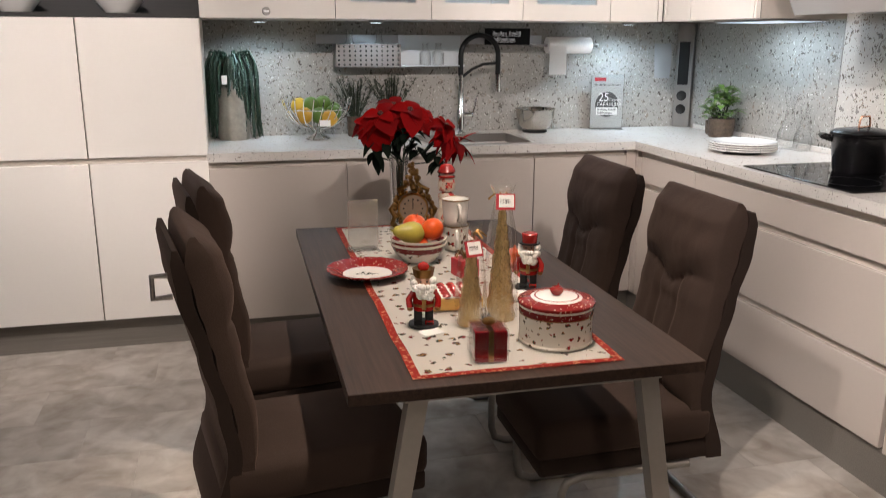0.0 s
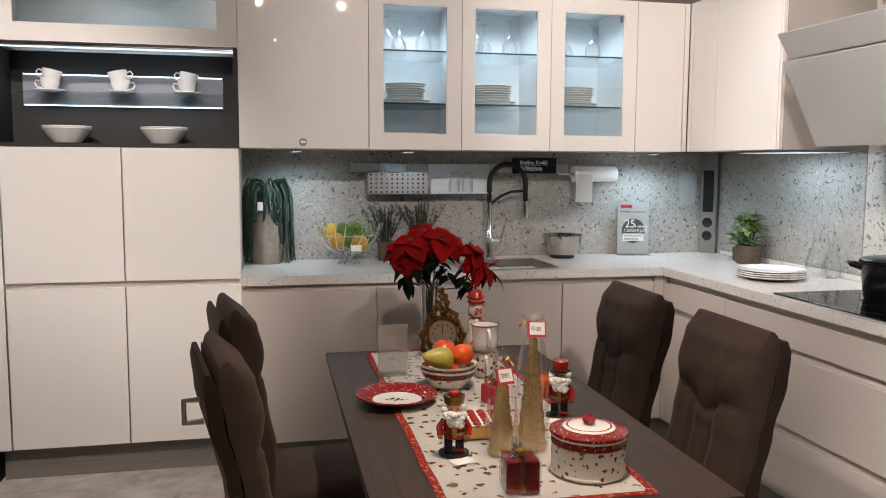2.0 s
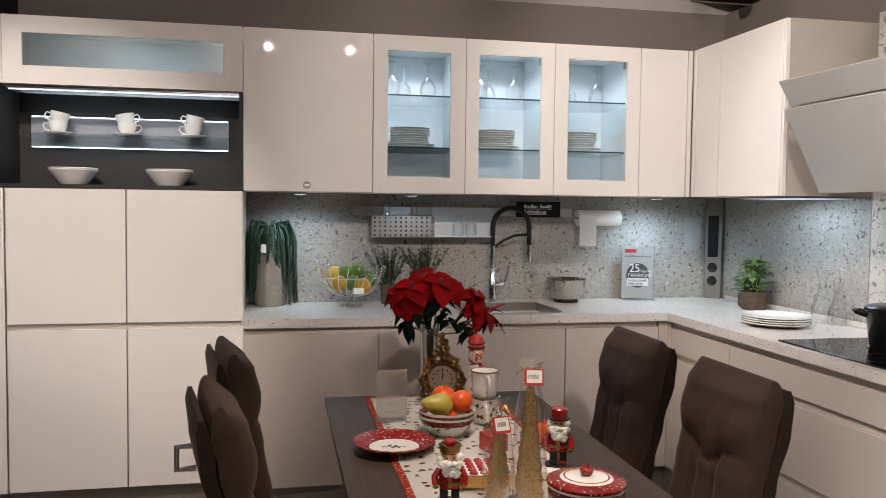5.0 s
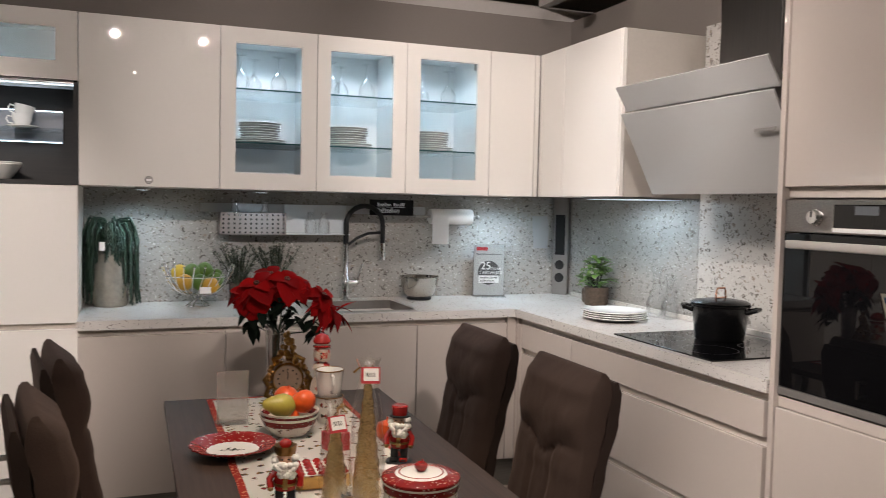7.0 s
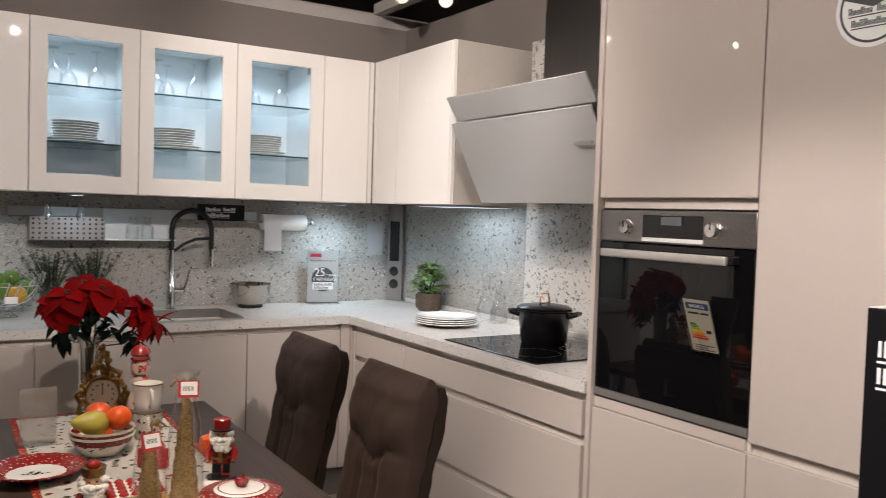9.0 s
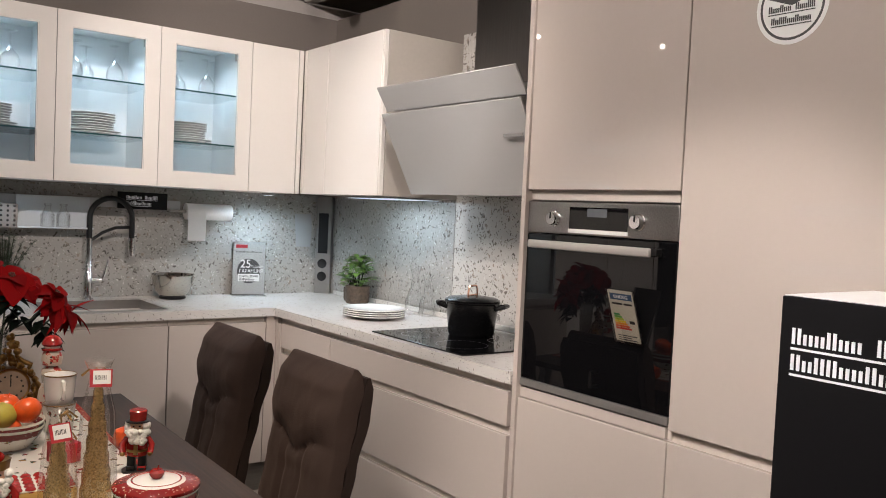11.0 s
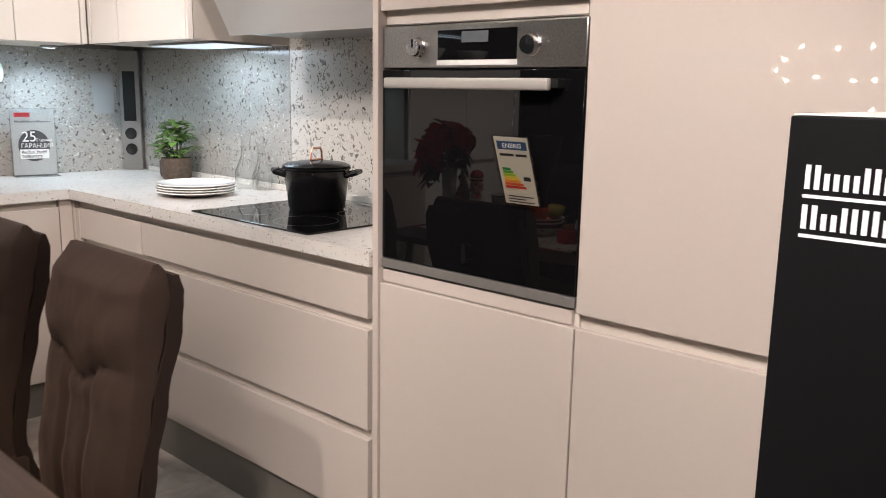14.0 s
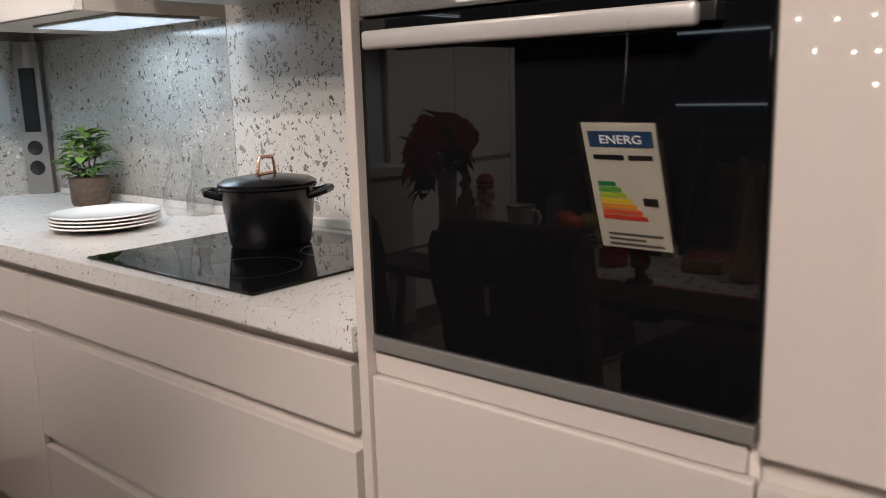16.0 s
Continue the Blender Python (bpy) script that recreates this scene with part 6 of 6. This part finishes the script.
for x, y, h, r, sd in ((-1.29, -1.85, 0.285, 0.036, 1), (-1.372, -1.872, 0.205, 0.032, 2)):
    c = thing("glitter_tree", "gold glitter cone tree wrapped in clear cellophane", "ornament", (x, y, TT), 0, "glitter cone trees")
    bm = bmesh.new()
    prof = []
    for k in range(25):
        v = k / 24
        prof.append((r * (1 - v) ** 0.85 * 0.86 + 0.005 + 0.0016 * math.sin(k * 2.1), 0.002 + h * v))
    lathe(bm, [(0, 0.002)] + prof + [(0, h + 0.004)], 22, wave=0.03, lobes=7)
    part("cone", bm, GLITTER, c, "gold glitter cone")
    bm = bmesh.new()
    lathe(bm, [(r + 0.003, 0.001), (r + 0.006, 0.06), (r * 0.9 + 0.002, h * 0.75), (0.018, h + 0.01), (0.024, h + 0.03), (0.03, h + 0.045)], 14, wave=0.07, lobes=5)
    part("wrap", bm, FILM, c, "clear cellophane wrap")
    bm = bmesh.new()
    crumple(bm, (0, 0, h + 0.015), 0.05, 7, sd)
    tagged(part("film_tuft", bm, TUFT, c, "gathered cellophane tuft"), kind="stuff")
    bm = bmesh.new()
    q = random.Random(sd)
    for k in range(6):
        a = q.uniform(0, 6.28)
        tube(bm, [(0, 0, h + 0.012), (0.02 * math.cos(a), 0.02 * math.sin(a), h + 0.025), (0.035 * math.cos(a), 0.035 * math.sin(a), h + 0.012)], 0.0022, 5, flat=0.4)
    part("ribbon", bm, GOLD, c, "gold ribbon")
    price_label(c, -0.004, -0.034, h + 0.012 if sd == 1 else h - 0.01, -16 if sd == 1 else 14, -22)

# red candle box in cellophane
c = thing("gift_candle", "red candle cube with a gold ribbon in cellophane", "candle", (-1.394, -2.083, TT), -6)
c.scale = (0.92, 0.92, 0.95)
slab("cube", (-0.038, 0.038, -0.038, 0.038, 0.001, 0.074), material("red_wax", (0.17, 0.006, 0.01), 0.2, vary=0.2, scale=25, coat=0.5), c, "dark red cube", bev=0.003)
slab("ribbon", (-0.006, 0.006, -0.0392, -0.0382, 0.001, 0.0745), GOLD, c, "gold ribbon", bev=0)
slab("ribbon", (-0.006, 0.006, -0.0392, 0.0392, 0.0745, 0.0757), GOLD, c, "gold ribbon", bev=0)
bm = bmesh.new()
box(bm, -0.042, 0.042, -0.042, 0.042, 0.0005, 0.079, 0.006, 2)
part("wrap", bm, FILM, c, "clear cellophane wrap")
bm = bmesh.new()
crumple(bm, (0, 0, 0.08), 0.07, 14, 7)
tagged(part("film_tuft", bm, TUFT, c, "gathered cellophane tuft"), kind="stuff")
bm = bmesh.new()
ball(bm, (0, -0.005, 0.088), 0.014, 1.2, 1, 0.7)
part("bow", bm, GOLD, c, "gold bow")

# biscuit tin
c = thing("biscuit_tin", "round printed biscuit tin with a red lid", "tin", (-1.213, -2.015, TT), 0)
c.scale = (0.935, 0.935, 0.87)
bm = bmesh.new()
lathe(bm, [(0, 0), (0.087, 0), (0.09, 0.003), (0.09, 0.008), (0.088, 0.01), (0.088, 0.078)], 56)
tin = part("body", bm, TIN_PRINT, c, "cream tin body with printed winter scene")
bm = bmesh.new()
lathe(bm, [(0.0885, 0.078), (0.0892, 0.08), (0.0892, 0.094), (0.0885, 0.096)], 56)
part("pattern_band", bm, BAND_PRINT, tin, "red patterned band")
bm = bmesh.new()
lathe(bm, [(0.0882, 0.078), (0.0898, 0.0775), (0.09, 0.0785), (0.0895, 0.0795)], 56)
part("rim_line", bm, GOLD, tin)
bm = bmesh.new()
lathe(bm, [(0.0885, 0.096), (0.0905, 0.0965), (0.0905, 0.1015), (0.0885, 0.102)], 56)
part("cream_edge", bm, CREAM, tin, "cream edge line")
bm = bmesh.new()
lathe(bm, [(0.089, 0.102), (0.0925, 0.1025), (0.0935, 0.107), (0.0925, 0.110), (0.088, 0.1125), (0.062, 0.117)], 56)
lid = part("lid", bm, RED_PRINT, c, "red dotted lid")
bm = bmesh.new()
lathe(bm, [(0.062, 0.1171), (0.058, 0.1195), (0.03, 0.122), (0, 0.1225)], 48)
part("lid_centre", bm, PORCELAIN, lid, "white lid centre")
bm = bmesh.new()
lathe(bm, [(0.0500, 0.1205), (0.052, 0.1212), (0.054, 0.1203)], 48)
part("lid_ring", bm, RED, lid)
bm = bmesh.new()
lathe(bm, [(0, 0.1215), (0.01, 0.123), (0.016, 0.132), (0.0165, 0.138), (0.011, 0.144), (0.003, 0.142), (0, 0.14)], 24)
tube(bm, [(0, 0, 0.14), (0.004, 0, 0.153)], 0.0018, 5)
part("apple_knob", bm, RED, lid, "red apple knob")

# quilted red box
c = thing("patterned_box", "small red quilted box with golden sides", "box", (-1.372, -1.712, TT), -4)
c.scale = (1.15, 1.1, 1.15)
slab("box", (-0.058, 0.058, -0.055, 0.055, 0, 0.03), material("golden_side", (0.62, 0.36, 0.10), 0.5, vary=0.1), c, "golden side", bev=0.006)
bm = bmesh.new()
for i in range(5):
    for j in range(5):
        ball(bm, (-0.046 + 0.023 * i, -0.044 + 0.022 * j, 0.03), 0.0105, 1, 1, 0.8, 10)
part("quilted_top", bm, RED, c, "red cushioned top")
slab("pale_ground", (-0.0575, 0.0575, -0.0545, 0.0545, 0.0302, 0.0318), CREAM, c)


def nutcracker(at, rz, hat):
    """A painted wooden soldier, one plain mesh."""
    bm = bmesh.new()
    lathe(bm, [(0, 0), (0.03, 0), (0.03, 0.007), (0, 0.008)], 24)
    mark(bm, 3)
    for s in (-1, 1):
        box(bm, s * 0.011 - 0.008, s * 0.011 + 0.008, -0.01, 0.01, 0.007, 0.045, 0.003)
        box(bm, s * 0.011 - 0.009, s * 0.011 + 0.009, -0.017, 0.01, 0.007, 0.018, 0.003)
    mark(bm, 2)
    lathe(bm, [(0, 0.042), (0.02, 0.044), (0.022, 0.06), (0.019, 0.085), (0.012, 0.094), (0, 0.096)], 20)
    for s in (-1, 1):
        tube(bm, [(s * 0.019, 0, 0.088), (s * 0.029, -0.003, 0.07), (s * 0.027, -0.012, 0.052)], 0.0065, 8)
    mark(bm, 0)
    for s in (-1, 1):
        ball(bm, (s * 0.027, -0.014, 0.05), 0.006, seg=8)
    box(bm, -0.004, 0.004, -0.024, -0.018, 0.05, 0.09)
    lathe(bm, [(0.0225, 0.055), (0.0235, 0.058), (0.0225, 0.062)], 20)
    mark(bm, 3)
    lathe(bm, [(0, 0.092), (0.015, 0.094), (0.0175, 0.108), (0.0175, 0.125), (0.014, 0.131), (0, 0.132)], 20)
    mark(bm, 4)
    q = random.Random(3)
    for k in range(46):
        a = q.uniform(0, 6.28)
        z = q.uniform(0.098, 0.124)
        if math.sin(a) < -0.5 and z > 0.108:
            continue
        ball(bm, (0.019 * math.cos(a), 0.019 * math.sin(a), z), q.uniform(0.006, 0.009), seg=7)
    for k in range(26):
        a = q.uniform(3.6, 5.8)
        z = q.uniform(0.078, 0.108)
        ball(bm, (0.02 * math.cos(a), 0.021 * math.sin(a), z), q.uniform(0.006, 0.009), seg=7)
    mark(bm, 5)
    for s in (-1, 1):
        ball(bm, (s * 0.006, -0.0175, 0.12), 0.002, seg=6)
    box(bm, -0.008, 0.008, -0.02, -0.017, 0.109, 0.112)
    mark(bm, 2)
    if hat:
        lathe(bm, [(0.024, 0.128), (0.024, 0.131), (0.017, 0.132)], 22)
        mark(bm, 2)
        lathe(bm, [(0.017, 0.131), (0.017, 0.136), (0.0185, 0.155), (0.016, 0.158), (0, 0.159)], 22)
        mark(bm, 0)
    else:
        lathe(bm, [(0.018, 0.128), (0.019, 0.14), (0.021, 0.15), (0.016, 0.145), (0, 0.14)], 22, wave=0.06, lobes=6)
        mark(bm, 3)
        ball(bm, (0, 0, 0.153), 0.012)
        mark(bm, 0)
    return single("nutcracker", bm, (RED, CREAM, BLACK, GOLD, SKIN, FUR), "painted wooden nutcracker soldier in red with a top hat" if hat else "painted wooden nutcracker king with a white beard", "ornament", at, rz)


nutcracker((-1.483, -1.853, TT), -10, False).scale = (1.2, 1.2, 0.95)
nutcracker((-1.133, -1.617, TZ + 0.0015), -25, True).scale = (1.2, 1.2, 1.0)
for x, y, rz in ((-1.478, -1.905, 18), (-1.17, -1.66, -20)):
    b = bmesh.new()
    box(b, -0.026, 0.026, -0.02, 0.02, 0.0, 0.0012)
    single("price_tag", b, PAPER, "white paper price tag lying on the runner", "tag", (x, y, TT), rz)
bm = bmesh.new()
lathe(bm, [(0, 0), (0.014, 0.001), (0.028, 0.012), (0.033, 0.03), (0.028, 0.05), (0.01, 0.058), (0, 0.054)], 32, wave=0.03, lobes=8)
tube(bm, [(0, 0, 0.052), (0.003, 0, 0.068)], 0.004, 6)
single("orange_ornament", bm, APPLE, "round orange ornament behind the glitter tree", "ornament", (-1.10, -1.40, TZ + 0.001))
c = thing("small_gift", "small red gift with a gold bow", "gift", (-1.27, -1.46, TT), 15)
slab("box", (-0.03, 0.03, -0.03, 0.03, 0, 0.05), REDTAG, c, "red paper box")
bm = bmesh.new()
for k in range(8):
    a = k * 0.8
    tube(bm, [(0, 0, 0.051), (0.02 * math.cos(a), 0.02 * math.sin(a), 0.072), (0.03 * math.cos(a), 0.03 * math.sin(a), 0.055)], 0.003, 5)
part("bow", bm, GOLD, c, "gold ribbon bow")

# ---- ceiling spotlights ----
# housings for every spot, the added unseen ones included
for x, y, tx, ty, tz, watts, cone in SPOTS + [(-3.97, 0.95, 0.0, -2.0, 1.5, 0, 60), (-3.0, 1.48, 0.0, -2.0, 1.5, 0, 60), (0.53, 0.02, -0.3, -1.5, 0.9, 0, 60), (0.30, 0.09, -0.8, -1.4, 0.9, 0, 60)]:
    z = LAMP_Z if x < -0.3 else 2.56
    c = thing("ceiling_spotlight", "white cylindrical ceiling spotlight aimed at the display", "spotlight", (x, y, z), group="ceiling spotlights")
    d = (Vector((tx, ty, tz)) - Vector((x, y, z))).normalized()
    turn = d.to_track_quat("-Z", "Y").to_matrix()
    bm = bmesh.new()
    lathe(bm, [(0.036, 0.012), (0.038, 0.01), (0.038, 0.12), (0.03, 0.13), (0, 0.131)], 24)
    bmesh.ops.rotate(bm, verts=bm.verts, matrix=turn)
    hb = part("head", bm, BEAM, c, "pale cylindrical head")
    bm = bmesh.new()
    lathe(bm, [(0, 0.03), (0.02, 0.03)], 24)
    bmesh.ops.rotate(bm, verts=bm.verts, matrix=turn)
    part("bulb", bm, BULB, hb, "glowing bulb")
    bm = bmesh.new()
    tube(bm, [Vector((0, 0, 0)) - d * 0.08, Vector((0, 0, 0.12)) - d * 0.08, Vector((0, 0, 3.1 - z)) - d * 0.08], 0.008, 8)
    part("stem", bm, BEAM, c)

# housings for the added fill tubes
for lx, ly in ((-4.6, -2.4), (-4.6, -4.4)):
    c = thing("tube_lamp", "unseen white tubular ceiling lamp added as fill over the aisle", "lamp", (lx, ly, 2.89), 90, "tube lamps")
    slab("housing", (-0.68, 0.68, -0.05, 0.05, 0.0, 0.05), BEAM, c)
    for x in (-0.5, 0.5):
        slab("hanger", (x - 0.006, x + 0.006, -0.006, 0.006, 0.05, 0.21), BEAM, c)

# lamps of the neighbouring display, seen as reflections
BULB_SMALL = glow("pendant_bulb", (1.0, 0.9, 0.75), 60.0)
for py, pz in ((0.27, 1.56), (0.0, 1.56), (-0.27, 1.56), (0.0, 1.16), (0.06, 2.0), (0.98, 2.02), (1.2, 1.84), (1.16, 1.56), (1.3, 1.7), (0.5, 1.98), (-0.5, 1.9), (0.75, 1.6)):
    c = thing("pendant_lamp", "small glass globe pendant lamp in the next display", "lamp", (-10.6, py, pz), 0, "pendant lamps")
    bm = bmesh.new()
    ball(bm, (0, 0, 0), 0.026)
    part("globe", bm, BULB_SMALL, c, "glowing globe")
    bm = bmesh.new()
    tube(bm, [(0, 0, 0.034), (0, 0, 3.1 - c.matrix_world.translation.z)], 0.003, 5)
    part("cable", bm, BLACK, c)

# blue display across the aisle, seen in the oven glass
NAVY = material("navy_lacquer", (0.02, 0.05, 0.12), 0.3, vary=0.06)
c = thing("kitchen_display", "dark blue kitchen display with cool light strips", "display", (-4.7, -0.4, 0), 90)
slab("base_unit", (-0.45, 0.9, -0.6, 0.0, 0.0, 0.9), NAVY, c, "dark blue base unit")
slab("worktop", (-0.45, 0.9, -0.62, 0.0, 0.9, 0.94), BLACK, c, "black worktop")
slab("back_panel", (-0.45, 0.9, 0.0, 0.03, 0.0, 2.2), NAVY, c, "dark blue back panel")
slab("wall_unit", (-0.45, 0.9, -0.35, 0.0, 1.6, 2.2), NAVY, c, "dark blue wall unit")
slab("led_strip", (-0.44, 0.88, -0.03, -0.022, 1.585, 1.5995), LED, c, "cool white light strip", bev=0)
slab("led_strip", (-0.44, 0.88, -0.03, -0.002, 1.10, 1.112), LED, c, "cool white light strip", bev=0)
strip(-4.8, -0.2, 1.57, 0.06, 1.3, 5.0, (0.45, 0.7, 1.0))

# floor tiles, staggered rows
k = 0
bm = bmesh.new()
box(bm, -0.3046, 0.3046, -0.1521, 0.1521, -0.004, 0.0)
tile_mesh = mesh(bm, FLOOR, "floor_tile")
for j in range(-2, 16):
    for i in range(-1, 9):
        ob = new("floor_tile", tile_mesh)
        ob.location = (-3.6 + 0.61 * i + (0.203 * (j % 3)), 0.5 - 0.305 * j, 0.0)
        ob.parent = floor
